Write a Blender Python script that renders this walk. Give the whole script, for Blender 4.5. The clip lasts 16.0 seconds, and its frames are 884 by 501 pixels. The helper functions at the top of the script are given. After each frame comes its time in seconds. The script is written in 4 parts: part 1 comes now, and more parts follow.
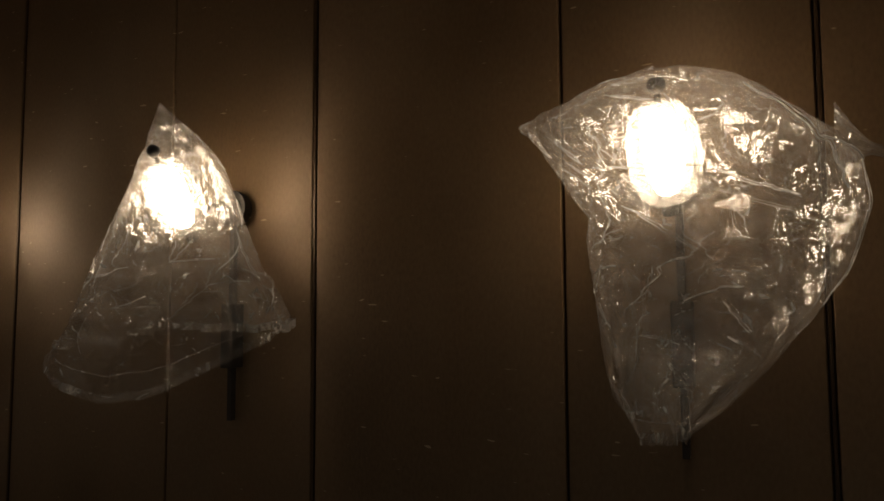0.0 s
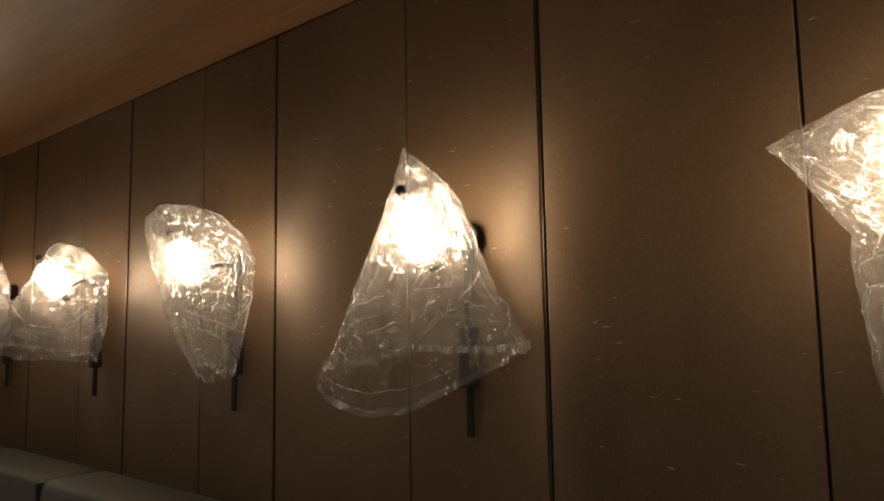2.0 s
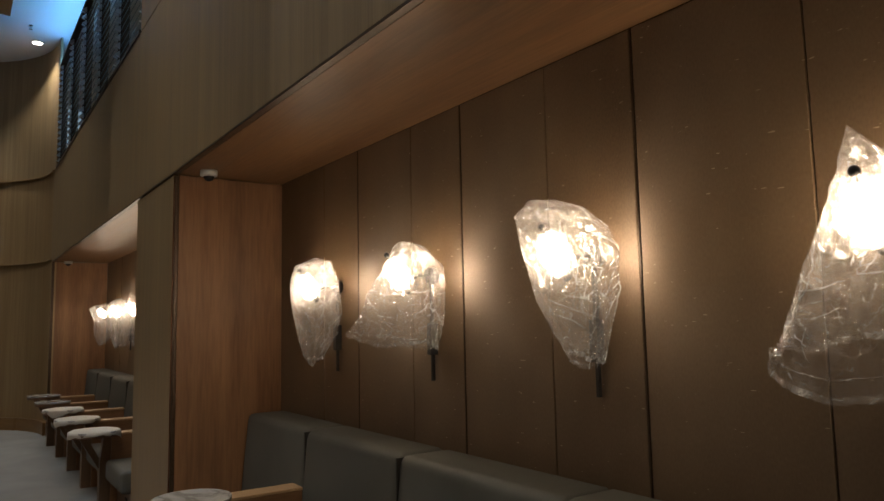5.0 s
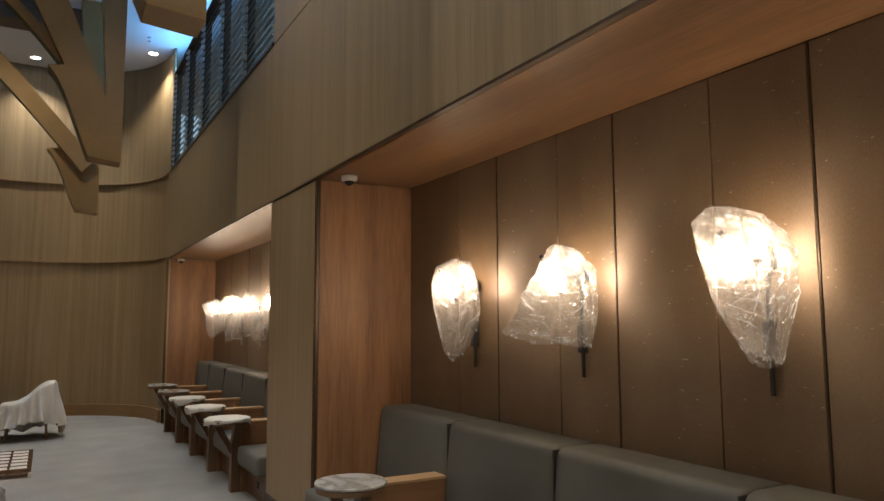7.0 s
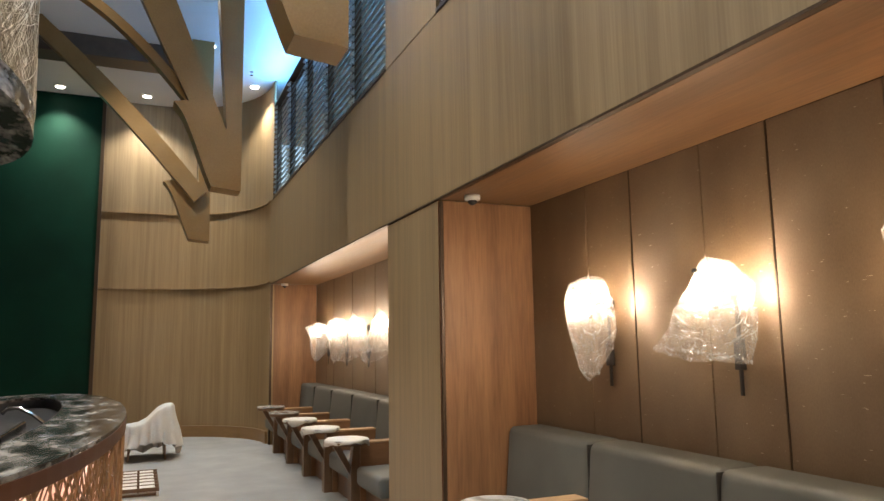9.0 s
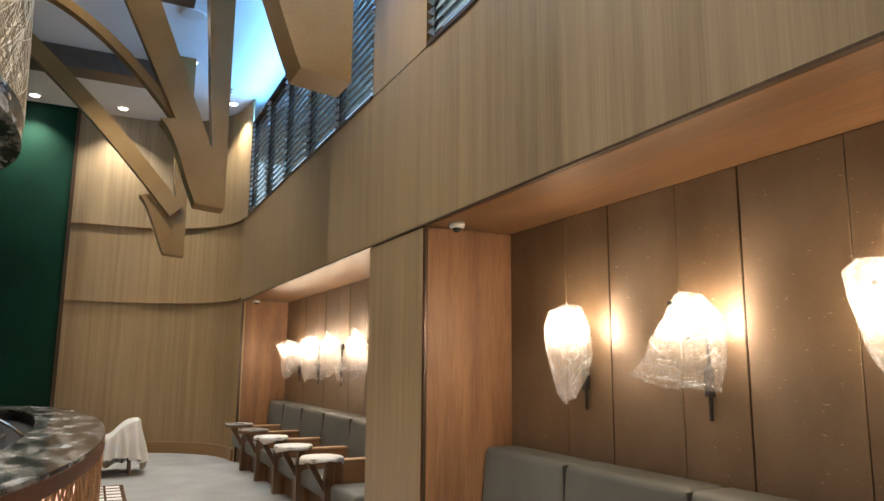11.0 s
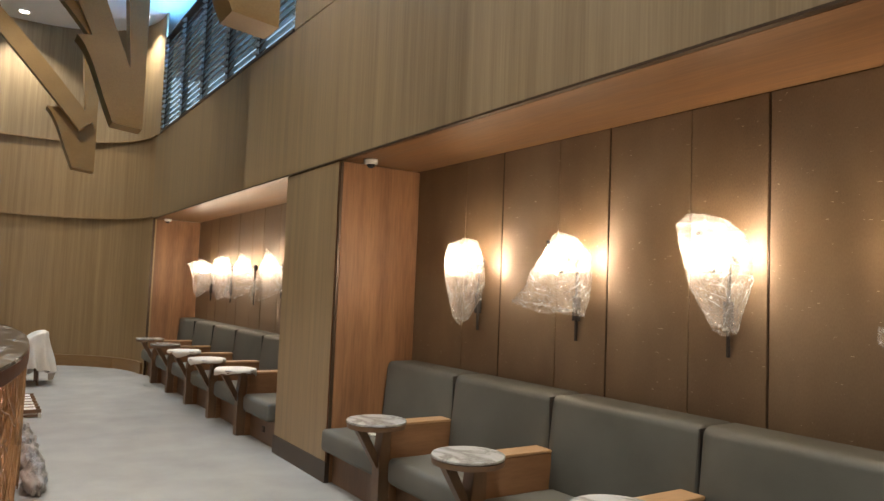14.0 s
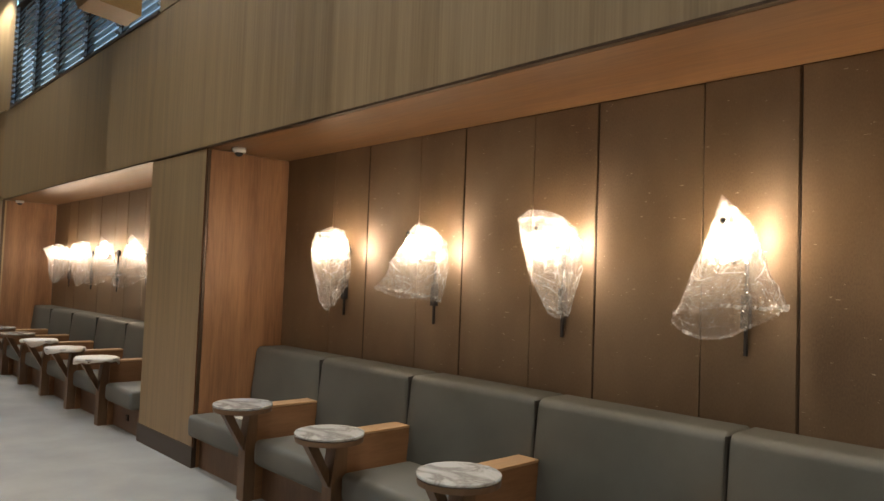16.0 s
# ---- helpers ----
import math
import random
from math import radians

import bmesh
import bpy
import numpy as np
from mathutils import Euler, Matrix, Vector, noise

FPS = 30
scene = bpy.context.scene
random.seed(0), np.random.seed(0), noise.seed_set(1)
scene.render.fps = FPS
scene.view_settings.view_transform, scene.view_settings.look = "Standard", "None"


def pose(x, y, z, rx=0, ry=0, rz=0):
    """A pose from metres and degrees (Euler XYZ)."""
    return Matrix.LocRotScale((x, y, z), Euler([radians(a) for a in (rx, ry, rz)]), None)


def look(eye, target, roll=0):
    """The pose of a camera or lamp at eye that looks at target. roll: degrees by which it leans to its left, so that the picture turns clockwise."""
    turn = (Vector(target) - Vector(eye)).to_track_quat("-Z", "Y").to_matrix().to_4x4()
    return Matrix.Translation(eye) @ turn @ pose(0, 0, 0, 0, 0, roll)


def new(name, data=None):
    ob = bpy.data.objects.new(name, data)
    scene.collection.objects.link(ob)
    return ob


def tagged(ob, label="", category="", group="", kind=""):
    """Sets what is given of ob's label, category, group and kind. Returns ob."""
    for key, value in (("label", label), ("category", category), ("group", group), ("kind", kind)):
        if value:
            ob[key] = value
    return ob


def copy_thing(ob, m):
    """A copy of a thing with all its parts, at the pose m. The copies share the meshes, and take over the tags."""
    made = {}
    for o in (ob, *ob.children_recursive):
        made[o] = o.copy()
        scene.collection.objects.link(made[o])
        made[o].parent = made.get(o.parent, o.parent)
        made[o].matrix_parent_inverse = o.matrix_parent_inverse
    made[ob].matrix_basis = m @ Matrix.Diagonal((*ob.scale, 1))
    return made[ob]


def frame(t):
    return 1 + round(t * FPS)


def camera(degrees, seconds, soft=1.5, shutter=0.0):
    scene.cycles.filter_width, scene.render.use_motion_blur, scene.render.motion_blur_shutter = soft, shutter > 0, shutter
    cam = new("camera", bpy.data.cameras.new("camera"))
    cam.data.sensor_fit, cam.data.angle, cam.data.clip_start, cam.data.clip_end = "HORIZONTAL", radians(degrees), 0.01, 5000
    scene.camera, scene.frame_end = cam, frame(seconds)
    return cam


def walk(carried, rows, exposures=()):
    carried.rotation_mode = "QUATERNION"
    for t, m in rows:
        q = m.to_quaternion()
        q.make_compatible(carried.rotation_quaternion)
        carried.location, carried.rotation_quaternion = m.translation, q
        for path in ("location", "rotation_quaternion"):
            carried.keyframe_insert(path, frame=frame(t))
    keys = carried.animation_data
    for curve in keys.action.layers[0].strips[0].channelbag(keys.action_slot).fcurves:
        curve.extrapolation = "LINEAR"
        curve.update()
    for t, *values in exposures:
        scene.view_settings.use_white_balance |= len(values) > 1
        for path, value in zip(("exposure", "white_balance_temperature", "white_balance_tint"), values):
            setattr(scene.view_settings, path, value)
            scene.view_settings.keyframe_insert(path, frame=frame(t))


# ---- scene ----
cam = camera(64.4, 16.0)
PATH = [
    (0, (-0.049, -0.005, 1.617), (-0.893, 1.802, 1.768), -0.3),
    (0.5, (-0.072, -0.025, 1.622), (-1.057, 1.705, 1.816), -0.2),
    (1, (-0.093, -0.046, 1.618), (-1.212, 1.598, 1.833), -0.8),
    (1.5, (-0.106, -0.073, 1.612), (-1.306, 1.512, 1.828), -0.9),
    (2, (-0.114, -0.138, 1.623), (-1.38, 1.395, 1.838), -1.0),
    (2.5, (-0.185, -0.203, 1.631), (-1.54, 1.243, 1.901), -0.2),
    (3, (-0.203, -0.327, 1.621), (-1.643, 1.036, 1.881), 0.7),
    (3.5, (-0.245, -0.411, 1.613), (-1.776, 0.858, 1.826), 1.0),
    (4, (-0.335, -0.467, 1.624), (-1.927, 0.725, 1.831), -0.0),
    (6.5, (-0.58, -0.987, 1.608), (-2.266, 0.073, 1.796), -0.9),
    (7, (-0.562, -1.116, 1.618), (-2.297, -0.142, 1.824), -0.2),
    (7.5, (-0.587, -1.185, 1.602), (-2.348, -0.267, 1.838), 0.8),
    (8, (-0.668, -1.27, 1.609), (-2.418, -0.331, 1.846), 0.4),
    (8.5, (-0.745, -1.357, 1.636), (-2.554, -0.549, 1.905), -0.4),
    (9, (-0.748, -1.428, 1.606), (-2.571, -0.649, 1.874), -0.9),
    (11.5, (-0.577, -1.705, 1.619), (-2.337, -0.812, 1.94), 1.0),
    (12, (-0.526, -1.745, 1.606), (-2.303, -0.859, 1.85), 1.7),
    (12.5, (-0.461, -1.752, 1.57), (-2.256, -0.881, 1.703), 1.2),
    (13, (-0.346, -1.745, 1.577), (-2.137, -0.859, 1.667), 0.4),
    (13.5, (-0.22, -1.785, 1.586), (-1.974, -0.829, 1.679), 0.8),
    (14, (-0.123, -1.919, 1.604), (-1.787, -0.817, 1.726), 2.3),
    (14.5, (-0.018, -2.05, 1.596), (-1.629, -0.873, 1.727), 2.7),
    (15, (-0.018, -2.062, 1.612), (-1.576, -0.822, 1.8), 3.3),
    (15.5, (0.106, -2.049, 1.591), (-1.398, -0.737, 1.721), 3.5),
    (16, (0.167, -2.002, 1.631), (-1.286, -0.631, 1.72), 2.1),
]
EXPOSURES = [(0.0, -2.25, 7000, 10), (1.0, -1.4, 7000, 10), (2.0, -0.95, 6900, 10), (2.5, -0.85, 6800, 10), (3.0, -0.62, 6700, 10), (4.2, -0.72, 6600, 10), (6.5, 0.05, 6500, 10), (7.5, 0.45, 6500, 10),
             (9.0, 1.15, 6500, 10), (12.0, 1.25, 6500, 10), (13.0, 1.1, 6500, 10), (14.0, 1.05, 6500, 10), (15.0, 0.95, 6500, 10), (16.0, 0.72, 6500, 10)]
walk(cam, [(t, look(eye, target, roll)) for t, eye, target, roll in PATH], EXPOSURES)

# ---- world and large lights ----
world = bpy.data.worlds.new("dusk")
scene.world = world
world.use_nodes = True
sky = world.node_tree.nodes.new("ShaderNodeTexSky")
sky.sky_type, sky.sun_disc = "NISHITA", False
sky.sun_elevation, sky.sun_rotation = radians(12), radians(200)
world.node_tree.links.new(sky.outputs[0], world.node_tree.nodes["Background"].inputs[0])
world.node_tree.nodes["Background"].inputs[1].default_value = 0.15

CEIL = 6.35          # hall ceiling
SOFFIT = 2.70        # recess ceiling
FACE, BACK = 0.60, 1.40   # fascia plane and recess back wall
LAMP_POWER = 150.0    # glow of each wall lamp's bulb


def spot(name, eye, target, watts, colour, degrees=70, blend=0.6, radius=0.05):
    data = bpy.data.lights.new(name, "SPOT")
    data.energy, data.color, data.spot_size, data.spot_blend, data.shadow_soft_size = watts, colour, radians(degrees), blend, radius
    ob = new(name, data)
    ob.matrix_world = look(eye, target)
    return ob


NEUTRAL = (1.0, 0.935, 0.84)
# scallop lights on the far curved wall
FAR_LIGHTS = [(-14.6, -2.95), (-14.6, -1.5), (-13.4, 0.3)]
for lx, ly in FAR_LIGHTS:
    spot("downlight_lamp", (lx, ly, CEIL - 0.03), (lx - 0.03, ly, 0), 190, NEUTRAL, 105, 0.7)
# general downlights of the hall
HALL_LIGHTS = [(-11.85, -0.6), (-10.5, -1.4), (-8.0, -1.9), (-5.6, -0.45), (-5.0, -2.4), (-2.2, -0.6), (-1.6, -3.0), (1.6, -2.4)]
for lx, ly in HALL_LIGHTS:
    spot("downlight_lamp", (lx, ly, CEIL - 0.03), (lx, ly, 0), 250 if lx < -4 else 290, NEUTRAL, 115, 0.8, 0.1)

# blue fill lamps added above the louvres, washing the ceiling where no fitting is known
for x0, x1 in ((-13.0, -6.9), (-5.5, 1.5)):
    data = bpy.data.lights.new("ceiling_blue_fill", "AREA")
    data.shape, data.size, data.size_y, data.energy, data.color = "RECTANGLE", x1 - x0, 0.10, 55, (0.15, 0.46, 0.95)
    strip = new("ceiling_blue_fill_lamp", data)
    strip.matrix_world = pose((x0 + x1) / 2, 0.68, 5.93, 180 + 40, 0, 0)


# ---- materials ----
def material(name, rough=0.5, metal=0.0):
    m = bpy.data.materials.new(name)
    m.use_nodes = True
    b = m.node_tree.nodes["Principled BSDF"]
    b.inputs["Roughness"].default_value, b.inputs["Metallic"].default_value = rough, metal
    return m, m.node_tree.nodes, m.node_tree.links, b


def stained(name, dark, light, rough=0.5, metal=0.0, scale=(8, 8, 8), fine=40, bump=0.1, spread=(0.3, 0.7), vary=0.0, coat=0.0, sheen=0.0):
    """Two noise scales between two colours, with relief and uneven gloss."""
    m, n, l, b = material(name, rough, metal)
    tc = n.new("ShaderNodeTexCoord")
    mp = n.new("ShaderNodeMapping")
    mp.inputs["Scale"].default_value = scale
    l.new(tc.outputs["Object"], mp.inputs[0])
    big = n.new("ShaderNodeTexNoise")
    big.inputs["Scale"].default_value, big.inputs["Detail"].default_value = 1.0, 5
    l.new(mp.outputs[0], big.inputs["Vector"])
    small = n.new("ShaderNodeTexNoise")
    small.inputs["Scale"].default_value, small.inputs["Detail"].default_value = fine, 3
    l.new(mp.outputs[0], small.inputs["Vector"])
    mix = n.new("ShaderNodeMath")
    mix.operation = "MULTIPLY_ADD"
    mix.inputs[1].default_value = 0.35
    l.new(small.outputs[0], mix.inputs[0])
    sc = n.new("ShaderNodeMath")
    sc.operation = "MULTIPLY"
    sc.inputs[1].default_value = 0.65
    l.new(big.outputs[0], sc.inputs[0])
    l.new(sc.outputs[0], mix.inputs[2])
    ramp = n.new("ShaderNodeValToRGB")
    ramp.color_ramp.elements[0].position, ramp.color_ramp.elements[0].color = spread[0], (*dark, 1)
    ramp.color_ramp.elements[1].position, ramp.color_ramp.elements[1].color = spread[1], (*light, 1)
    l.new(mix.outputs[0], ramp.inputs[0])
    out = ramp.outputs[0]
    if vary:
        info = n.new("ShaderNodeObjectInfo")
        mr = n.new("ShaderNodeMapRange")
        mr.inputs[3].default_value, mr.inputs[4].default_value = 1 - vary, 1 + vary
        l.new(info.outputs["Random"], mr.inputs[0])
        hs = n.new("ShaderNodeHueSaturation")
        l.new(mr.outputs[0], hs.inputs["Value"])
        l.new(out, hs.inputs["Color"])
        out = hs.outputs[0]
    l.new(out, b.inputs["Base Color"])
    mr = n.new("ShaderNodeMapRange")
    mr.inputs[3].default_value, mr.inputs[4].default_value = max(rough - 0.12, 0.02), min(rough + 0.12, 1)
    l.new(big.outputs[0], mr.inputs[0])
    l.new(mr.outputs[0], b.inputs["Roughness"])
    bp = n.new("ShaderNodeBump")
    bp.inputs["Strength"].default_value, bp.inputs["Distance"].default_value = bump, 0.004
    l.new(mix.outputs[0], bp.inputs["Height"])
    l.new(bp.outputs[0], b.inputs["Normal"])
    b.inputs["Coat Weight"].default_value = coat
    b.inputs["Sheen Weight"].default_value = sheen
    return m


def marble(name, ground, vein, scale, rough=0.15):
    m, n, l, b = material(name, rough)
    tc = n.new("ShaderNodeTexCoord")
    warp = n.new("ShaderNodeTexNoise")
    warp.inputs["Scale"].default_value, warp.inputs["Detail"].default_value, warp.inputs["Distortion"].default_value = scale, 8, 1.6
    l.new(tc.outputs["Object"], warp.inputs["Vector"])
    ramp = n.new("ShaderNodeValToRGB")
    e = ramp.color_ramp.elements
    half = tuple(0.6 * p + 0.4 * q for p, q in zip(ground, vein))
    e[0].position, e[0].color = 0.36, (*ground, 1)
    e[1].position, e[1].color = 0.72, (*half, 1)
    for at, c in ((0.485, half), (0.515, vein), (0.455, ground), (0.545, half), (0.60, ground)):
        k = e.new(at)
        k.color = (*c, 1)
    l.new(warp.outputs[0], ramp.inputs[0])
    l.new(ramp.outputs[0], b.inputs["Base Color"])
    return m


def glowing(name, colour, strength):
    m, n, l, b = material(name, 0.4)
    b.inputs["Base Color"].default_value = (*colour, 1)
    b.inputs["Emission Color"].default_value = (*colour, 1)
    b.inputs["Emission Strength"].default_value = strength
    return m


def film_plastic(name, low, high, gloss_low=0.11):
    """Thin clear crumpled film: mostly see-through, milky at grazing folds, glossy."""
    m, n, l, b = material(name)
    n.remove(b)
    tc = n.new("ShaderNodeTexCoord")
    no = n.new("ShaderNodeTexNoise")
    no.inputs["Scale"].default_value, no.inputs["Detail"].default_value, no.inputs["Distortion"].default_value = 42, 3, 0.6
    l.new(tc.outputs["Object"], no.inputs["Vector"])
    mp = n.new("ShaderNodeMapping")
    mp.inputs["Scale"].default_value, mp.inputs["Rotation"].default_value = (6.5, 6.5, 3.6), (0.5, 0.3, 0.2)
    l.new(tc.outputs["Object"], mp.inputs[0])
    wave = n.new("ShaderNodeTexNoise")
    wave.inputs["Scale"].default_value, wave.inputs["Detail"].default_value, wave.inputs["Distortion"].default_value = 1.0, 2, 0.9
    l.new(mp.outputs[0], wave.inputs["Vector"])
    mid = n.new("ShaderNodeMath")
    mid.operation = "SUBTRACT"
    mid.inputs[1].default_value = 0.5
    l.new(wave.outputs[0], mid.inputs[0])
    crease = n.new("ShaderNodeMath")
    crease.operation = "ABSOLUTE"
    l.new(mid.outputs[0], crease.inputs[0])
    high_at = n.new("ShaderNodeMath")
    high_at.operation = "MULTIPLY_ADD"
    high_at.inputs[1].default_value = 0.17
    l.new(no.outputs[0], high_at.inputs[0])
    l.new(crease.outputs[0], high_at.inputs[2])
    bp = n.new("ShaderNodeBump")
    bp.inputs["Strength"].default_value, bp.inputs["Distance"].default_value = 1.0, 0.035
    l.new(high_at.outputs[0], bp.inputs["Height"])
    clear = n.new("ShaderNodeBsdfTransparent")
    gloss = n.new("ShaderNodeBsdfGlossy")
    gloss.inputs["Roughness"].default_value = 0.07
    l.new(bp.outputs[0], gloss.inputs["Normal"])
    milk = n.new("ShaderNodeBsdfTranslucent")
    milk.inputs["Color"].default_value = (0.9, 0.9, 0.9, 1)
    haze = n.new("ShaderNodeBsdfDiffuse")
    haze.inputs["Color"].default_value = (0.9, 0.9, 0.9, 1)
    white = n.new("ShaderNodeMixShader")
    l.new(milk.outputs[0], white.inputs[1])
    l.new(haze.outputs[0], white.inputs[2])
    ramp = n.new("ShaderNodeMapRange")
    ramp.inputs[1].default_value, ramp.inputs[2].default_value = 0.35, 0.75
    ramp.inputs[3].default_value, ramp.inputs[4].default_value = low, high
    l.new(wave.outputs[0], ramp.inputs[0])
    bent = n.new("ShaderNodeMixRGB")
    bent.blend_type = "ADD"
    bent.inputs[0].default_value = 0.09
    l.new(tc.outputs["Object"], bent.inputs[1])
    swirl = n.new("ShaderNodeTexNoise")
    swirl.inputs["Scale"].default_value, swirl.inputs["Detail"].default_value = 5, 4
    l.new(tc.outputs["Object"], swirl.inputs["Vector"])
    l.new(swirl.outputs["Color"], bent.inputs[2])
    gate = n.new("ShaderNodeMapRange")
    gate.inputs[1].default_value, gate.inputs[2].default_value = 0.45, 0.68
    l.new(no.outputs[0], gate.inputs[0])
    lines = None
    for size, width in ((7.0, 0.035), (15.0, 0.04)):
        cell = n.new("ShaderNodeTexVoronoi")
        cell.feature = "DISTANCE_TO_EDGE"
        cell.inputs["Scale"].default_value = size
        l.new(bent.outputs[0], cell.inputs["Vector"])
        edge = n.new("ShaderNodeMapRange")
        edge.inputs[2].default_value, edge.inputs[3].default_value, edge.inputs[4].default_value = width, high * 2.0, 0.0
        l.new(cell.outputs["Distance"], edge.inputs[0])
        if lines is None:
            lines = edge.outputs[0]
        else:
            add = n.new("ShaderNodeMath")
            l.new(lines, add.inputs[0])
            l.new(edge.outputs[0], add.inputs[1])
            lines = add.outputs[0]
    line = n.new("ShaderNodeMath")
    line.operation = "MULTIPLY"
    l.new(lines, line.inputs[0])
    l.new(gate.outputs[0], line.inputs[1])
    drag = n.new("ShaderNodeMapping")
    drag.inputs["Scale"].default_value, drag.inputs["Rotation"].default_value = (17, 17, 3), (0.35, -0.5, 0)
    l.new(bent.outputs[0], drag.inputs[0])
    streak = n.new("ShaderNodeTexNoise")
    streak.inputs["Scale"].default_value, streak.inputs["Detail"].default_value = 1.0, 4
    l.new(drag.outputs[0], streak.inputs["Vector"])
    thread = n.new("ShaderNodeMapRange")
    thread.inputs[1].default_value, thread.inputs[2].default_value, thread.inputs[4].default_value = 0.56, 0.74, high * 1.3
    l.new(streak.outputs[0], thread.inputs[0])
    sum_a = n.new("ShaderNodeMath")
    l.new(ramp.outputs[0], sum_a.inputs[0])
    l.new(line.outputs[0], sum_a.inputs[1])
    both = n.new("ShaderNodeMath")
    l.new(sum_a.outputs[0], both.inputs[0])
    l.new(thread.outputs[0], both.inputs[1])
    a = n.new("ShaderNodeMixShader")
    l.new(both.outputs[0], a.inputs[0])
    l.new(clear.outputs[0], a.inputs[1])
    l.new(white.outputs[0], a.inputs[2])
    fr = n.new("ShaderNodeLayerWeight")
    fr.inputs[0].default_value = 0.22
    l.new(bp.outputs[0], fr.inputs["Normal"])
    share = n.new("ShaderNodeMapRange")
    share.inputs[3].default_value, share.inputs[4].default_value = gloss_low, 0.6
    l.new(fr.outputs["Facing"], share.inputs[0])
    c = n.new("ShaderNodeMixShader")
    l.new(share.outputs[0], c.inputs[0])
    l.new(a.outputs[0], c.inputs[1])
    l.new(gloss.outputs[0], c.inputs[2])
    l.new(c.outputs[0], n["Material Output"].inputs[0])
    return m


OAK = stained("pale_oak_veneer", (0.205, 0.14, 0.07), (0.33, 0.237, 0.128), 0.5, scale=(11, 11, 0.25), fine=7, bump=0.05, spread=(0.32, 0.68))
# same oak as OAK, with the lamps' warm light put into its colour
OAK_WARM_LIT = stained("lamp_warmed_oak_veneer", (0.225, 0.143, 0.064), (0.345, 0.236, 0.118), 0.5, scale=(11, 11, 0.25), fine=7, bump=0.05, spread=(0.32, 0.68))
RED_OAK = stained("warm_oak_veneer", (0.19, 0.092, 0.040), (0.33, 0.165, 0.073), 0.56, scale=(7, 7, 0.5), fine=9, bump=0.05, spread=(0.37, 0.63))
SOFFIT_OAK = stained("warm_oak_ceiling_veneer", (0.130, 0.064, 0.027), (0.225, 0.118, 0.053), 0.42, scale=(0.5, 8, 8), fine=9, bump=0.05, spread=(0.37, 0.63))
BASE_OAK = stained("honey_oak_skirting", (0.20, 0.11, 0.04), (0.30, 0.17, 0.07), 0.4, scale=(1, 1, 10), fine=9, bump=0.03)
def glint_scratched(m, at, colour):
    """Sparse short pale scratches over a finished surface, with their glints painted in colour."""
    n, l = m.node_tree.nodes, m.node_tree.links
    b = n["Principled BSDF"]
    old = b.inputs["Base Color"].links[0].from_socket
    tc, mp, no, gate, mx = n.new("ShaderNodeTexCoord"), n.new("ShaderNodeMapping"), n.new("ShaderNodeTexNoise"), n.new("ShaderNodeMapRange"), n.new("ShaderNodeMix")
    mp.inputs["Scale"].default_value = (26, 26, 110)
    no.inputs["Scale"].default_value, no.inputs["Detail"].default_value = 1.0, 1
    gate.inputs[1].default_value, gate.inputs[2].default_value = at, at + 0.03
    mx.data_type = "RGBA"
    mx.inputs[7].default_value = (*colour, 1)
    l.new(tc.outputs["Object"], mp.inputs[0]), l.new(mp.outputs[0], no.inputs["Vector"]), l.new(no.outputs[0], gate.inputs[0])
    l.new(gate.outputs[0], mx.inputs[0]), l.new(old, mx.inputs[6]), l.new(mx.outputs[2], b.inputs["Base Color"])
    return m


BRONZE = stained("brushed_bronze_panel", (0.124, 0.079, 0.045), (0.22, 0.150, 0.088), 0.45, 0.26, scale=(2.5, 2.5, 1.2), fine=60, bump=0.04, vary=0.08)
# lamp glints on the panels' small dents, painted as pale dashes
glint_scratched(BRONZE, 0.765, (0.42, 0.33, 0.23))
grain = BRONZE.node_tree.nodes.new("ShaderNodeCombineXYZ")
grain.inputs[2].default_value = 1.0
BRONZE.node_tree.links.new(grain.outputs[0], BRONZE.node_tree.nodes["Principled BSDF"].inputs["Tangent"])
BRONZE.node_tree.nodes["Principled BSDF"].inputs["Anisotropic"].default_value = 0.75
JOINT = stained("dark_bronze_joint", (0.05, 0.031, 0.017), (0.09, 0.055, 0.031), 0.4, 0.4, scale=(20, 20, 2), bump=0.03)
DARK_BASE = stained("dark_brown_skirting", (0.035, 0.022, 0.014), (0.06, 0.04, 0.026), 0.45, scale=(2, 2, 10), bump=0.03)
LEATHER = stained("grey_leather", (0.080, 0.081, 0.068), (0.13, 0.13, 0.112), 0.6, scale=(3, 3, 3), fine=120, bump=0.12)
PIPING = stained("dark_grey_piping", (0.02, 0.018, 0.015), (0.04, 0.035, 0.03), 0.6)
BASE_WOOD = stained("walnut_stained_wood", (0.10, 0.055, 0.028), (0.18, 0.105, 0.055), 0.45, scale=(6, 6, 0.8), fine=10, bump=0.05)
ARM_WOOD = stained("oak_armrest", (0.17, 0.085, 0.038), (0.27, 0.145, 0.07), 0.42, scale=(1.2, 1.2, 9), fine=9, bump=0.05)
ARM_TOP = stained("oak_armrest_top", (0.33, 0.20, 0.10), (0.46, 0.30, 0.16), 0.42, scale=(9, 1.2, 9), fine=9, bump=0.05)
MARBLE = marble("white_veined_marble", (0.47, 0.47, 0.44), (0.25, 0.24, 0.22), 3)
DARK_MARBLE = stained("dark_veined_marble", (0.035, 0.033, 0.029), (0.40, 0.38, 0.35), 0.2, scale=(2.6, 6.5, 6.5), fine=3.1, bump=0.01, spread=(0.46, 0.64))
CARPET = stained("grey_protected_carpet", (0.235, 0.235, 0.22), (0.33, 0.328, 0.308), 0.85, scale=(2.4, 2.4, 2.4), fine=50, bump=0.25, spread=(0.3, 0.66))
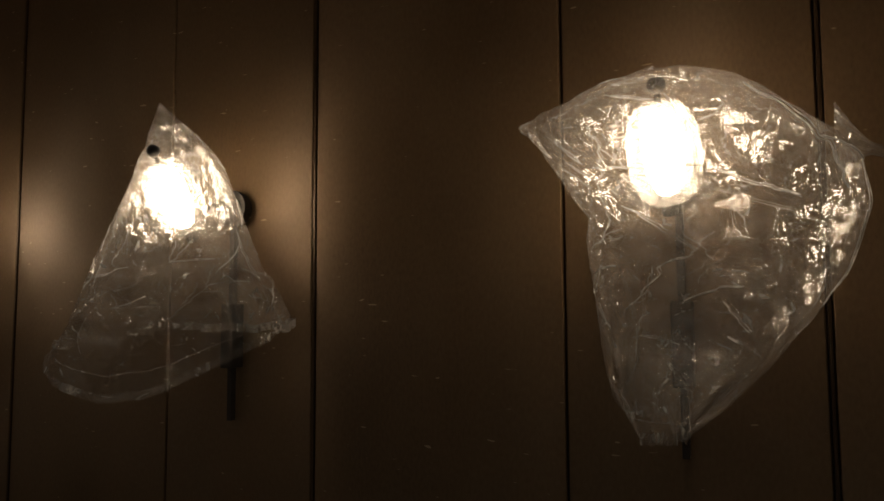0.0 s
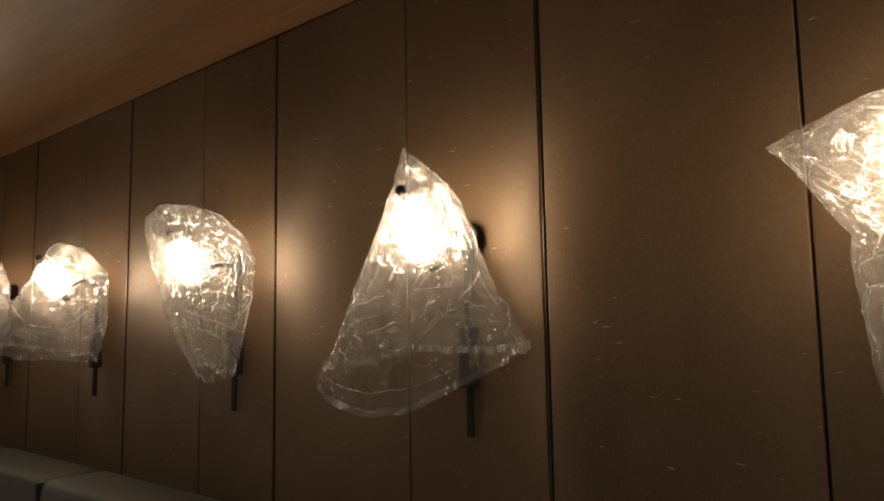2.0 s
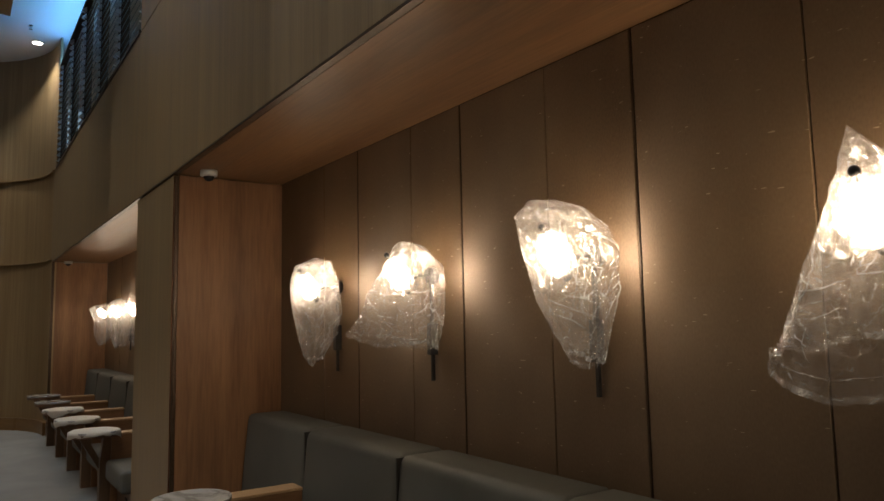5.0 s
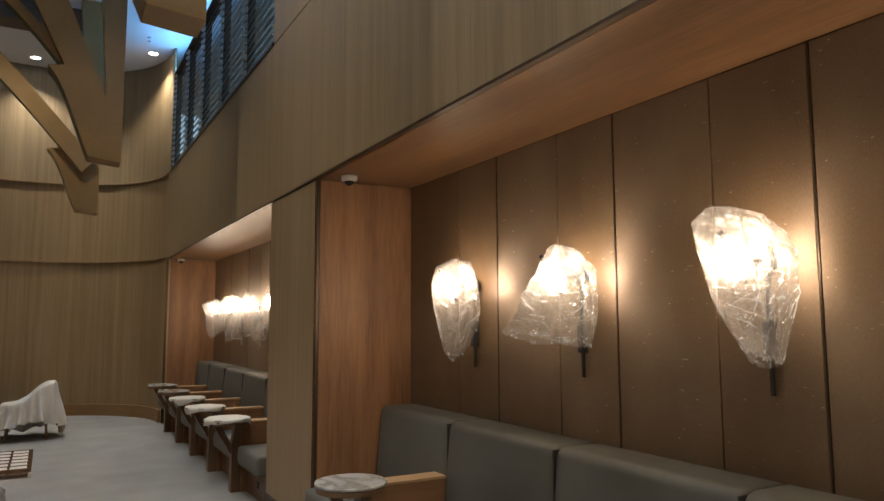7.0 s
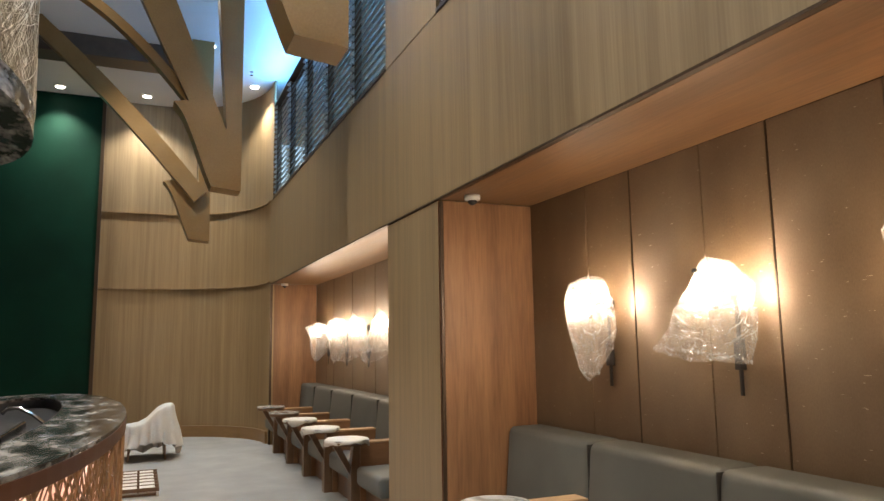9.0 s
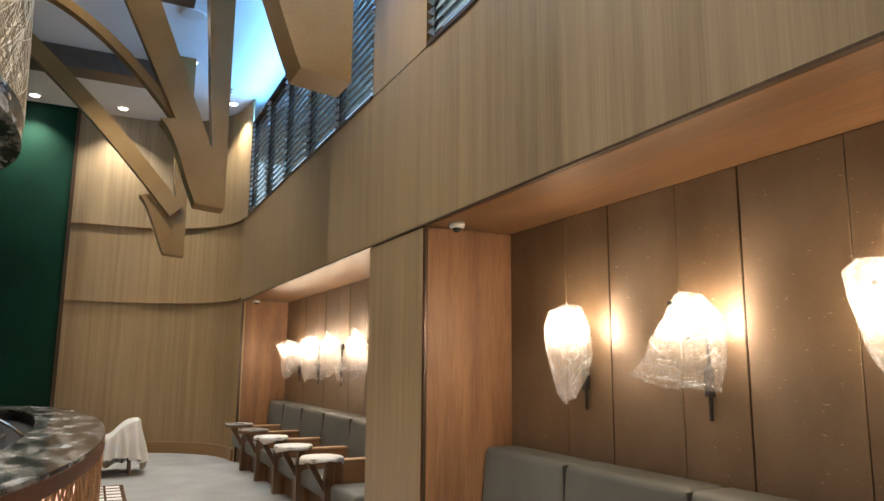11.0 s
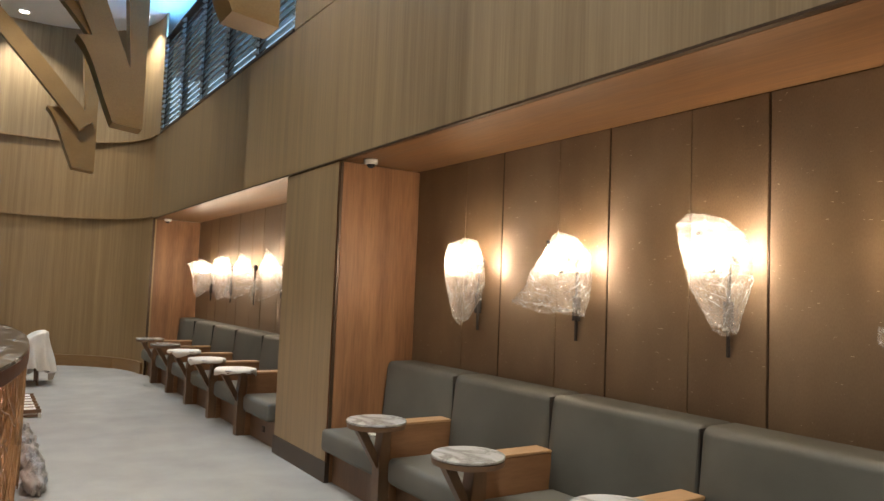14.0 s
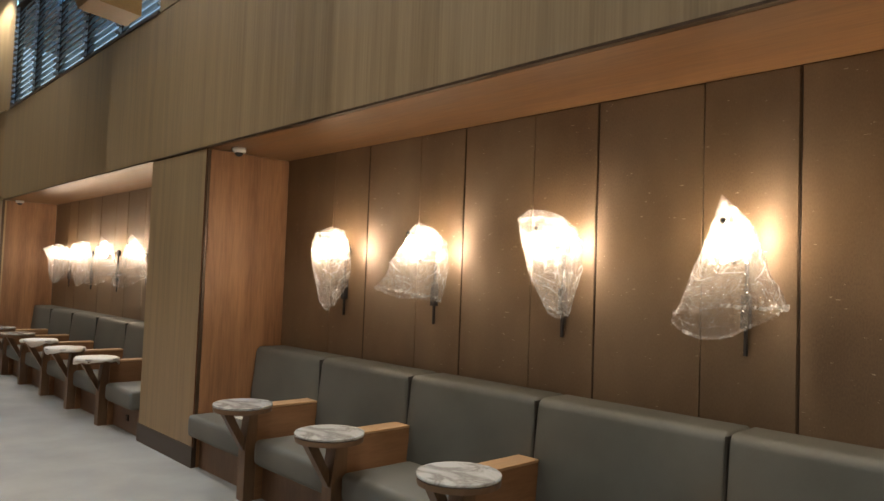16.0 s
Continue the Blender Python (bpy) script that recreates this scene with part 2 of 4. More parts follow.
GREEN = stained("deep_green_plaster", (0.001, 0.018, 0.010), (0.002, 0.036, 0.019), 0.6, scale=(1.5, 1.5, 1.5), fine=60, bump=0.08)
GREEN.node_tree.nodes["Principled BSDF"].inputs["Specular IOR Level"].default_value = 0.14
PAINT = stained("white_ceiling_paint", (0.72, 0.73, 0.73), (0.8, 0.81, 0.81), 0.8, scale=(1, 1, 1), bump=0.03)
PLASTER = stained("beige_hall_plaster", (0.36, 0.29, 0.21), (0.46, 0.38, 0.28), 0.7, scale=(1.3, 1.3, 1.3), bump=0.04)
CEIL_BEAM = stained("brown_ceiling_beam", (0.07, 0.05, 0.035), (0.12, 0.085, 0.06), 0.5, scale=(1, 8, 8), bump=0.04)
GOLD = stained("satin_gold_laminate", (0.225, 0.128, 0.043), (0.34, 0.205, 0.078), 0.34, 0.3, scale=(2, 2, 2), fine=40, bump=0.02)
BLACK = stained("black_metal", (0.012, 0.010, 0.009), (0.028, 0.024, 0.022), 0.62, 0.0, scale=(20, 20, 20), bump=0.02)
COPPER = stained("copper_edge", (0.13, 0.052, 0.028), (0.22, 0.095, 0.05), 0.35, 0.7, scale=(3, 3, 12), bump=0.03)
TWIG = stained("gold_twig", (0.17, 0.09, 0.035), (0.34, 0.20, 0.09), 0.42, 0.4, scale=(8, 8, 8), bump=0.1)
STRAW = stained("straw_twig", (0.42, 0.35, 0.24), (0.66, 0.58, 0.44), 0.6, scale=(8, 8, 8), bump=0.1)
BACKLIT = glowing("backlit_onyx_panel", (1.0, 0.66, 0.50), 0.75)
veins, vramp = BACKLIT.node_tree.nodes.new("ShaderNodeTexNoise"), BACKLIT.node_tree.nodes.new("ShaderNodeValToRGB")
veins.inputs["Scale"].default_value, veins.inputs["Detail"].default_value, veins.inputs["Distortion"].default_value = 3.5, 6, 0.8
vramp.color_ramp.elements[0].position, vramp.color_ramp.elements[0].color = 0.35, (0.55, 0.30, 0.21, 1)
vramp.color_ramp.elements[1].position, vramp.color_ramp.elements[1].color = 0.62, (1.0, 0.74, 0.60, 1)
BACKLIT.node_tree.links.new(veins.outputs[0], vramp.inputs[0])
BACKLIT.node_tree.links.new(vramp.outputs[0], BACKLIT.node_tree.nodes["Principled BSDF"].inputs["Emission Color"])
CANOPY = stained("canopy_weave_backing", (0.40, 0.31, 0.20), (0.55, 0.45, 0.31), 0.7, scale=(9, 9, 9), bump=0.2)
PLASTIC = film_plastic("clear_plastic_bag", 0.04, 0.15)
FOLD = film_plastic("folded_plastic_hem", 0.06, 0.42, 0.08)
SHEET = stained("white_dust_sheet", (0.55, 0.53, 0.47), (0.70, 0.68, 0.62), 0.6, scale=(3, 3, 3), fine=20, bump=0.2)
GREY_WRAP = stained("grey_plastic_wrap", (0.035, 0.034, 0.032), (0.36, 0.35, 0.33), 0.35, scale=(7, 7, 7), fine=12, bump=0.3, spread=(0.38, 0.6))
WHITE = stained("white_plastic", (0.62, 0.61, 0.58), (0.72, 0.71, 0.68), 0.35, scale=(10, 10, 10), bump=0.01)
CHROME = stained("chrome", (0.55, 0.55, 0.55), (0.7, 0.7, 0.7), 0.12, 1.0, bump=0.01)
LOUVRE_GLASS = stained("blue_grey_glass_louvre", (0.24, 0.33, 0.38), (0.42, 0.52, 0.57), 0.2, scale=(2, 8, 8), bump=0.02)
CLIP = stained("pale_louvre_clip", (0.45, 0.52, 0.55), (0.6, 0.66, 0.68), 0.35, bump=0.02)
BULB = glowing("lit_bulb", (1.0, 0.78, 0.555), LAMP_POWER)
SHADE_GLASS = film_plastic("clear_lamp_glass", 0.01, 0.03, 0.05)
CREASE = film_plastic("white_creased_film", 0.10, 0.75, 0.15)
GLOBE_GLASS = film_plastic("glow_hazed_lamp_glass", 0.02, 0.26, 0.08)
DISC = glowing("lit_downlight", (1.0, 0.93, 0.82), 12)


# ---- mesh helpers ----
def box(bm, x0, x1, y0, y1, z0, z1, bevel=0.0):
    geo = bmesh.ops.create_cube(bm, size=1.0, matrix=Matrix.Translation(((x0 + x1) / 2, (y0 + y1) / 2, (z0 + z1) / 2)) @ Matrix.Diagonal((x1 - x0, y1 - y0, z1 - z0, 1)))
    if bevel:
        edges = list({e for v in geo["verts"] for e in v.link_edges})
        bmesh.ops.bevel(bm, geom=edges, offset=bevel, segments=3, profile=0.5, affect="EDGES")
    return bm


def boxed(*a, bevel=0.0):
    return box(bmesh.new(), *a, bevel=bevel)


def mesh_from(bm, name, mat, smooth=False):
    me = bpy.data.meshes.new(name)
    bm.normal_update()
    bm.to_mesh(me)
    bm.free()
    me.materials.append(mat)
    if smooth:
        for p in me.polygons:
            p.use_smooth = True
    return me


def part(name, bm, mat, parent=None, label="", smooth=False):
    ob = new(name, mesh_from(bm, name, mat, smooth))
    ob.parent = parent
    if label:
        tagged(ob, label)
    return ob


def thing(name, label, category, group="", at=(0, 0, 0)):
    ob = new(name)
    ob.empty_display_size = 0.1
    ob.location = at
    return tagged(ob, label, category, group)


def structure(name, bm, mat, label, category, smooth=False):
    return tagged(part(name, bm, mat, None, "", smooth), label, category, "", "structure")


def lathe(bm, profile, steps=32, m=Matrix()):
    rings = []
    for r, z in profile:
        rings.append([bm.verts.new(m @ Vector((r * math.cos(2 * math.pi * k / steps), r * math.sin(2 * math.pi * k / steps), z))) for k in range(steps)])
    for a, b in zip(rings, rings[1:]):
        for k in range(steps):
            bm.faces.new((a[k], a[(k + 1) % steps], b[(k + 1) % steps], b[k]))
    bm.faces.new(rings[0][::-1])
    bm.faces.new(rings[-1])
    return bm


def ribbon(bm, path, z0, z1, thick):
    """A wall of constant thickness along plan points; the left side of the path is its back."""
    rows = []
    for i, p in enumerate(path):
        a, b = path[max(i - 1, 0)], path[min(i + 1, len(path) - 1)]
        d = (Vector(b) - Vector(a)).normalized()
        nrm = Vector((-d.y, d.x)) * thick
        q = Vector(p) + nrm
        rows.append([bm.verts.new((p[0], p[1], z0)), bm.verts.new((p[0], p[1], z1)), bm.verts.new((q.x, q.y, z1)), bm.verts.new((q.x, q.y, z0))])
    for a, b in zip(rows, rows[1:]):
        for k in range(4):
            bm.faces.new((a[k], b[k], b[(k + 1) % 4], a[(k + 1) % 4]))
    bm.faces.new(rows[0])
    bm.faces.new(rows[-1][::-1])
    bmesh.ops.recalc_face_normals(bm, faces=bm.faces[:])
    return bm


def tube(bm, points, radius, sides=6):
    rings = []
    for i, p in enumerate(points):
        d = (Vector(points[min(i + 1, len(points) - 1)]) - Vector(points[max(i - 1, 0)])).normalized()
        q = d.to_track_quat("Z", "Y")
        rings.append([bm.verts.new(Vector(p) + q @ Vector((radius * math.cos(2 * math.pi * k / sides), radius * math.sin(2 * math.pi * k / sides), 0))) for k in range(sides)])
    for a, b in zip(rings, rings[1:]):
        for k in range(sides):
            bm.faces.new((a[k], a[(k + 1) % sides], b[(k + 1) % sides], b[k]))
    bm.faces.new(rings[0][::-1])
    bm.faces.new(rings[-1])
    return bm


def slab(bm, outline, x0, x1):
    """A plate with an outline in the y-z plane, between two x."""
    a = [bm.verts.new((x0, y, z)) for y, z in outline]
    b = [bm.verts.new((x1, y, z)) for y, z in outline]
    bm.faces.new(a)
    bm.faces.new(b[::-1])
    for k in range(len(a)):
        bm.faces.new((a[k], b[k], b[(k + 1) % len(a)], a[(k + 1) % len(a)]))
    bmesh.ops.recalc_face_normals(bm, faces=bm.faces[:])
    return bm


# ---- large structure ----
END = -13.05         # far end of the second recess
COL0, COL1 = -6.76, -5.55
RIGHT = 2.2
structure("floor", boxed(-17, 5, -9, 2, -0.2, 0), CARPET, "pale grey carpeted floor under dust protection", "floor")
structure("ceiling", boxed(-17, 5, -9, 2.4, CEIL, CEIL + 0.15), PAINT, "white painted hall ceiling", "ceiling")
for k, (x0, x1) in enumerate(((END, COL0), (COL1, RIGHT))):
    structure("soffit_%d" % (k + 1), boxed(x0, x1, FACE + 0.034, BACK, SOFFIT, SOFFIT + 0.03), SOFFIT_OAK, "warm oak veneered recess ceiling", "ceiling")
# fascia above the recesses, with a small lip; a dark strip paints the shadow gap below
LOUVRE = 4.18
structure("fascia", boxed(-13.2, RIGHT + 2.6, FACE, FACE + 0.03, SOFFIT + 0.017, LOUVRE), OAK, "pale oak veneered fascia over the seating recesses", "wall")
structure("fascia_gap_shade", boxed(-13.0, RIGHT, FACE - 0.003, FACE + 0.034, SOFFIT + 0.002, SOFFIT + 0.016), JOINT, "dark strip painting the shadow gap along the lower edge of the fascia", "trim")
structure("fascia_core", boxed(-13.2, RIGHT + 2.6, FACE + 0.034, BACK + 0.2, SOFFIT + 0.034, LOUVRE - 0.01), PLASTER, "plastered bulkhead above the recesses", "wall")
structure("column_facing", boxed(COL0, COL1 - 0.02, FACE + 0.006, FACE + 0.03, 0.17, SOFFIT - 0.004), OAK, "pale oak veneered pier between the recesses", "pillar")
structure("column_core", boxed(COL0 + 0.02, COL1 - 0.03, FACE + 0.034, BACK + 0.2, 0, SOFFIT - 0.002), JOINT, "dark pier core showing in the shadow gaps", "pillar")
structure("column_baseboard", boxed(COL0 - 0.008, COL1 + 0.006, FACE - 0.006, FACE + 0.034, 0, 0.17), DARK_BASE, "dark brown skirting round the pier", "baseboard")
structure("column_side_1", boxed(COL1 - 0.026, COL1, FACE + 0.04, BACK, 0.0, SOFFIT - 0.004), RED_OAK, "warm oak veneered side of the pier", "wall")
structure("column_side_2", boxed(COL0, COL0 + 0.02, FACE + 0.036, BACK, 0.0, SOFFIT - 0.004), RED_OAK, "warm oak veneered side of the pier", "wall")
# dark strip in place of the shade in the pier's edge gap
structure("trim", boxed(COL1 - 0.012, COL1 + 0.003, FACE + 0.012, FACE + 0.036, 0.17, SOFFIT - 0.014), JOINT, "thin dark strip painting the shadow gap at the pier edge", "trim")
structure("trim_copper", boxed(COL1 - 0.019, COL1 - 0.014, FACE + 0.004, FACE + 0.011, 0.17, SOFFIT - 0.004), COPPER, "thin copper line on the pier edge", "trim")
structure("recess_end_wall", boxed(END - 0.06, END, FACE + 0.034, BACK, 0.0, SOFFIT - 0.0005), RED_OAK, "warm oak veneered end of the far recess", "wall")
structure("trim_far", boxed(END - 0.016, END + 0.004, FACE - 0.004, FACE + 0.033, 0.0, SOFFIT + 0.0015), JOINT, "dark edge trim at the end of the far recess", "trim")
structure("recess_end_wall_2", boxed(RIGHT, RIGHT + 0.06, FACE, BACK, 0.0, SOFFIT), RED_OAK, "warm oak veneered end of the recess", "wall")

# far curved wall in three bands with thin ledges between
ARC_R, ARC_X, ARC_Y = 1.9, -13.2, FACE
curve = [(ARC_X - ARC_R * math.sin(a), ARC_Y - ARC_R + ARC_R * math.cos(a)) for a in [math.pi / 2 * k / 48 for k in range(49)]]
curve += [(-15.1, -1.6), (-15.08, -2.25)]
for k, (z0, z1, off) in enumerate(((0.0, 2.74, 0.0), (2.76, 4.18, 0.0), (4.20, CEIL, 0.0))):
    path = [p for p in (curve if k else [(END + 0.002, FACE)] + curve)][::-1]
    # top band keeps plain OAK; the lower bands carry the painted lamp warmth
    structure("wall_far_%d" % (k + 1), ribbon(bmesh.new(), path, z0, z1, 0.06), OAK if k == 2 else OAK_WARM_LIT, "pale oak veneered curved end wall", "wall")
for z in (2.74, 4.18):
    inner = [(x + 0.034 * (1 if y < 0 else 0.5), y - 0.034 * (1 if y > -1 else 0)) for x, y in curve][::-1]
    structure("ledge", ribbon(bmesh.new(), inner, z, z + 0.022, 0.07), OAK_WARM_LIT, "thin oak ledge along the curved wall", "trim")
structure("baseboard_far", ribbon(bmesh.new(), [(x + 0.05 * (1 if y < 0.3 else 0.3), y - 0.04) for x, y in curve][::-1], 0, 0.2, 0.05), BASE_OAK, "honey oak skirting along the curved wall", "baseboard")
# green wall next to it
structure("wall_green", boxed(-15.4, -14.98, -9, -2.25, 0, CEIL), GREEN, "deep green plastered wall", "wall")
structure("trim_green", boxed(-15.0, -14.95, -2.26, -2.20, 0, CEIL), JOINT, "dark edge trim of the green wall", "trim")
# walls that close the hall
structure("wall_south", boxed(-15.4, 5, -9.2, -9, 0, CEIL), PLASTER, "beige plastered hall wall", "wall")
structure("wall_east", boxed(4.8, 5, -9, 2.4, 0, CEIL), PLASTER, "beige plastered hall wall", "wall")
structure("wall_recess_side", boxed(RIGHT + 0.06, 4.8, FACE, FACE + 0.2, 0, SOFFIT - 0.02), PLASTER, "beige plastered hall wall", "wall")

# back walls of the recesses: bronze panels with dark joints
def back_wall(name, x0, x1, seams):
    wall = structure(name, boxed(x0 - 0.06, x1 + 0.06, BACK + 0.012, BACK + 0.2, 0, SOFFIT + 0.02), JOINT, "bronze panelled back wall of a seating recess", "wall")
    gaps = [0.002] + [0.0034 if k % 2 == 0 else 0.0062 for k in range(len(seams))] + [0.002]
    for k, (a, b) in enumerate(zip([x0] + seams, seams + [x1])):
        part("panel", boxed(a + gaps[k], b - gaps[k + 1], BACK, BACK + 0.014, 0.0, SOFFIT - 0.003, bevel=0.003), BRONZE, wall)
    for s in seams[1::2]:
        part("joint_trim", boxed(s - 0.003, s + 0.003, BACK - 0.002, BACK + 0.013, 0.0, SOFFIT - 0.003), JOINT, wall)
    return wall


LAMPS_1 = [-4.561, -3.478, -2.361, -1.278, -0.2, 0.9]
LAMPS_2 = [-12.05, -10.96, -9.87, -8.78, -7.69]
back_wall("wall_back_1", COL1, RIGHT, [-4.80, -4.316, -3.697, -3.236, -2.625, -2.155, -1.516, -1.047, -0.430, 0.043, 0.66, 1.125])
back_wall("wall_back_2", END, COL0, [v for x in LAMPS_2 for v in (x - 0.24, x + 0.225)])

# ---- louvred upper windows ----
def louvre_window(name, x0, x1, bays):
    win = thing(name, "jalousie window with blue-grey glass louvres above the fascia", "window")
    win["kind"] = "structure"
    part("window_sill", boxed(x0, x1, FACE - 0.012, FACE + 0.16, LOUVRE, LOUVRE + 0.035), DARK_BASE, win)
    part("window_head", boxed(x0, x1, FACE + 0.0, FACE + 0.16, 5.87, 5.89), DARK_BASE, win)
    w = (x1 - x0) / bays
    slat = mesh_from(box(bmesh.new(), -w / 2 + 0.035, w / 2 - 0.035, -0.062, 0.062, -0.003, 0.003), "louvre", LOUVRE_GLASS)
    clip = bmesh.new()
    z = 0.06
    while z < 1.6:
        v = [clip.verts.new(c) for c in ((-0.012, 0, z), (-0.012, -0.055, z + 0.02), (-0.012, 0, z + 0.075), (0.012, 0, z), (0.012, -0.055, z + 0.02), (0.012, 0, z + 0.075))]
        for f in ((0, 1, 2), (5, 4, 3), (0, 3, 4, 1), (1, 4, 5, 2), (2, 5, 3, 0)):
            clip.faces.new([v[i] for i in f])
        z += 0.09
    clip = mesh_from(clip, "clip_rail", CLIP)
    for k in range(bays + 1):
        part("mullion", boxed(x0 + k * w - 0.02, x0 + k * w + 0.02, FACE + 0.03, FACE + 0.13, LOUVRE + 0.035, 5.87), DARK_BASE, win)
        for side in (-0.033, 0.033):
            if x0 < x0 + k * w + side < x1:
                c = new("clip_rail", clip)
                c.parent, c.location = win, (x0 + k * w + side, FACE + 0.04, LOUVRE + 0.035)
    for k in range(bays):
        z = LOUVRE + 0.09
        while z < 5.84:
            s = new("louvre", slat)
            s.parent, s.location, s.rotation_euler = win, (x0 + (k + 0.5) * w, FACE + 0.07, z), (radians(67), 0, 0)
            z += 0.09
    return win


louvre_window("window_1", -12.95, -6.80, 5)
louvre_window("window_2", -5.52, 0.6, 5)
structure("wall_upper_pier", boxed(-6.78, -5.54, FACE, FACE + 0.03, LOUVRE + 0.012, CEIL), OAK, "pale oak veneered panel between the louvred windows", "wall")
structure("wall_upper_end", boxed(0.64, 4.8, FACE, FACE + 0.03, LOUVRE + 0.012, CEIL), OAK, "pale oak veneered panel beside the louvred windows", "wall")
structure("wall_upper_far", boxed(-13.2, -12.97, FACE, FACE + 0.03, LOUVRE + 0.012, CEIL), OAK, "pale oak veneered panel beside the louvred windows", "wall")

# ---- downlights and ceiling fittings ----
down = thing("downlight", "round recessed white downlight, lit", "light", "ceiling downlights", (FAR_LIGHTS[0][0], FAR_LIGHTS[0][1], CEIL - 0.012))
part("trim_ring", lathe(bmesh.new(), [(0.105, 0.012), (0.105, 0.0), (0.08, -0.004), (0.08, 0.012)], 24), WHITE, down)
part("lens", lathe(bmesh.new(), [(0.075, 0.01), (0.075, -0.002), (0.03, -0.006)], 24), DISC, down, "glowing lens")
for lx, ly in FAR_LIGHTS[1:] + HALL_LIGHTS:
    copy_thing(down, pose(lx, ly, CEIL - 0.012))
speaker = thing("ceiling_speaker", "round white ceiling speaker grille", "speaker", at=(-10.2, -0.78, CEIL - 0.015))
part("grille", lathe(bmesh.new(), [(0.17, 0.015), (0.17, 0), (0.15, -0.008), (0.02, -0.012)], 28), WHITE, speaker)
sprinkler = thing("sprinkler", "small ceiling sprinkler head", "sprinkler", at=(-12.7, 0.15, CEIL))
part("head", lathe(bmesh.new(), [(0.03, 0), (0.03, -0.01), (0.01, -0.015), (0.01, -0.06), (0.025, -0.065), (0.025, -0.07)], 14), CHROME, sprinkler)
for bx in (-12.3, -9.2, -6.2, -2.8, 0.6):
    beam = thing("ceiling_beam", "brown ceiling beam across the hall", "beam", "ceiling beams", (bx, -4.9, CEIL))
    part("casing", boxed(-0.22, 0.22, -4.0, 4.05, -0.32, -0.002, bevel=0.01), CEIL_BEAM, beam)


# ---- branching gold beams under the ceiling ----
def branch(x, y=0.0, forked=False):
    root = thing("branching_beam", "branching gold laminate beams joined in a hooked foot, hanging from the ceiling", "beam", "branching beams", (x, y, 3.2))
    def loc(pts):
        return [(y, z - 3.2) for y, z in pts]
    hook = [(-0.84, 3.23), (-0.55, 3.20), (-0.55, 3.86), (-0.70, 3.84), (-0.98, 4.12), (-1.22, 4.08)]
    curve_in = [(-1.22 + 0.38 * t - 0.0, 4.08 - 0.85 * t + 0.16 * math.sin(math.pi * t) * (1 - t)) for t in [k / 10 for k in range(1, 10)]]
    part("foot", slab(bmesh.new(), loc(hook + curve_in), -0.13, 0.13), GOLD, root)
    part("post", slab(bmesh.new(), loc([(-0.70, 3.84), (-0.552, 3.80), (-0.552, CEIL - 0.002), (-0.88, CEIL - 0.002)]), -0.11, 0.11), GOLD, root)
    if forked:
        part("steep_arm", slab(bmesh.new(), loc([(-1.04, 4.02), (-0.70, 3.82), (-1.70, CEIL - 0.002), (-2.14, CEIL - 0.002)]), 0.0, 0.12), GOLD, root)
    # a long bowed arm: near straight to the ceiling, or flattening out towards the canopy
    n, low, rows = 18, bmesh.new(), []
    thick = 0.032 if forked else 0.085
    for k in range(n + 1):
        t = k / n
        if forked:
            y, z = -0.90 - 1.75 * t, 0.72 + 1.38 * (1 - (1 - t) ** 1.75)
        else:
            y, z = -0.70 - 2.30 * t, 0.66 + 2.42 * t + 0.10 * math.sin(math.pi * t)
        rows.append([low.verts.new(((-0.02 if forked else 0.14) + a, y + b, z + c)) for a, b, c in ((-0.07, -thick, -thick), (-0.07, thick, thick), (0.07, thick, thick), (0.07, -thick, -thick))])
    for a, b in zip(rows, rows[1:]):
        for k in range(4):
            low.faces.new((a[k], a[(k + 1) % 4], b[(k + 1) % 4], b[k]))
    low.faces.new(rows[0][::-1]), low.faces.new(rows[-1])
    bmesh.ops.recalc_face_normals(low, faces=low.faces[:])
    part("low_arm", low, GOLD, root)
    return root


branch(-11.8)
branch(-8.15, 0.0, True)
branch(-4.38, 0.09)
branch(-0.6, 0.09)


# ---- ceiling cameras ----
cctv = thing("security_camera", "small white dome security camera on the recess ceiling", "camera", "dome cameras", (-5.33, 0.78, SOFFIT))
part("housing", lathe(bmesh.new(), [(0.058, 0), (0.060, -0.012), (0.058, -0.035), (0.045, -0.042)], 28), WHITE, cctv, smooth=True)
part("dome", lathe(bmesh.new(), [(0.036, -0.040), (0.034, -0.052), (0.024, -0.066), (0.008, -0.073)], 24), BLACK, cctv, "dark dome", True)
copy_thing(cctv, pose(-12.85, 0.80, SOFFIT))


# ---- banquettes and side tables ----
def cushion(name, x0, x1, y0, y1, z0, z1, parent, lean=0.0, r=0.035):
    bm = boxed(x0, x1, y0, y1, z0, z1, bevel=r)
    for v in bm.verts:
        h = (v.co.z - z0) / (z1 - z0)
        v.co.y += lean * h
        end = min(v.co.x - x0, x1 - v.co.x)
        if end < r:
            v.co.x += (end * 0.35 - end) * (1 if v.co.x - x0 < r else -1)
        u = (v.co.x - x0) / (x1 - x0)
        v.co.z += 0.006 * math.sin(math.pi * u) * h
    return part(name, bm, LEATHER, parent, "", True)


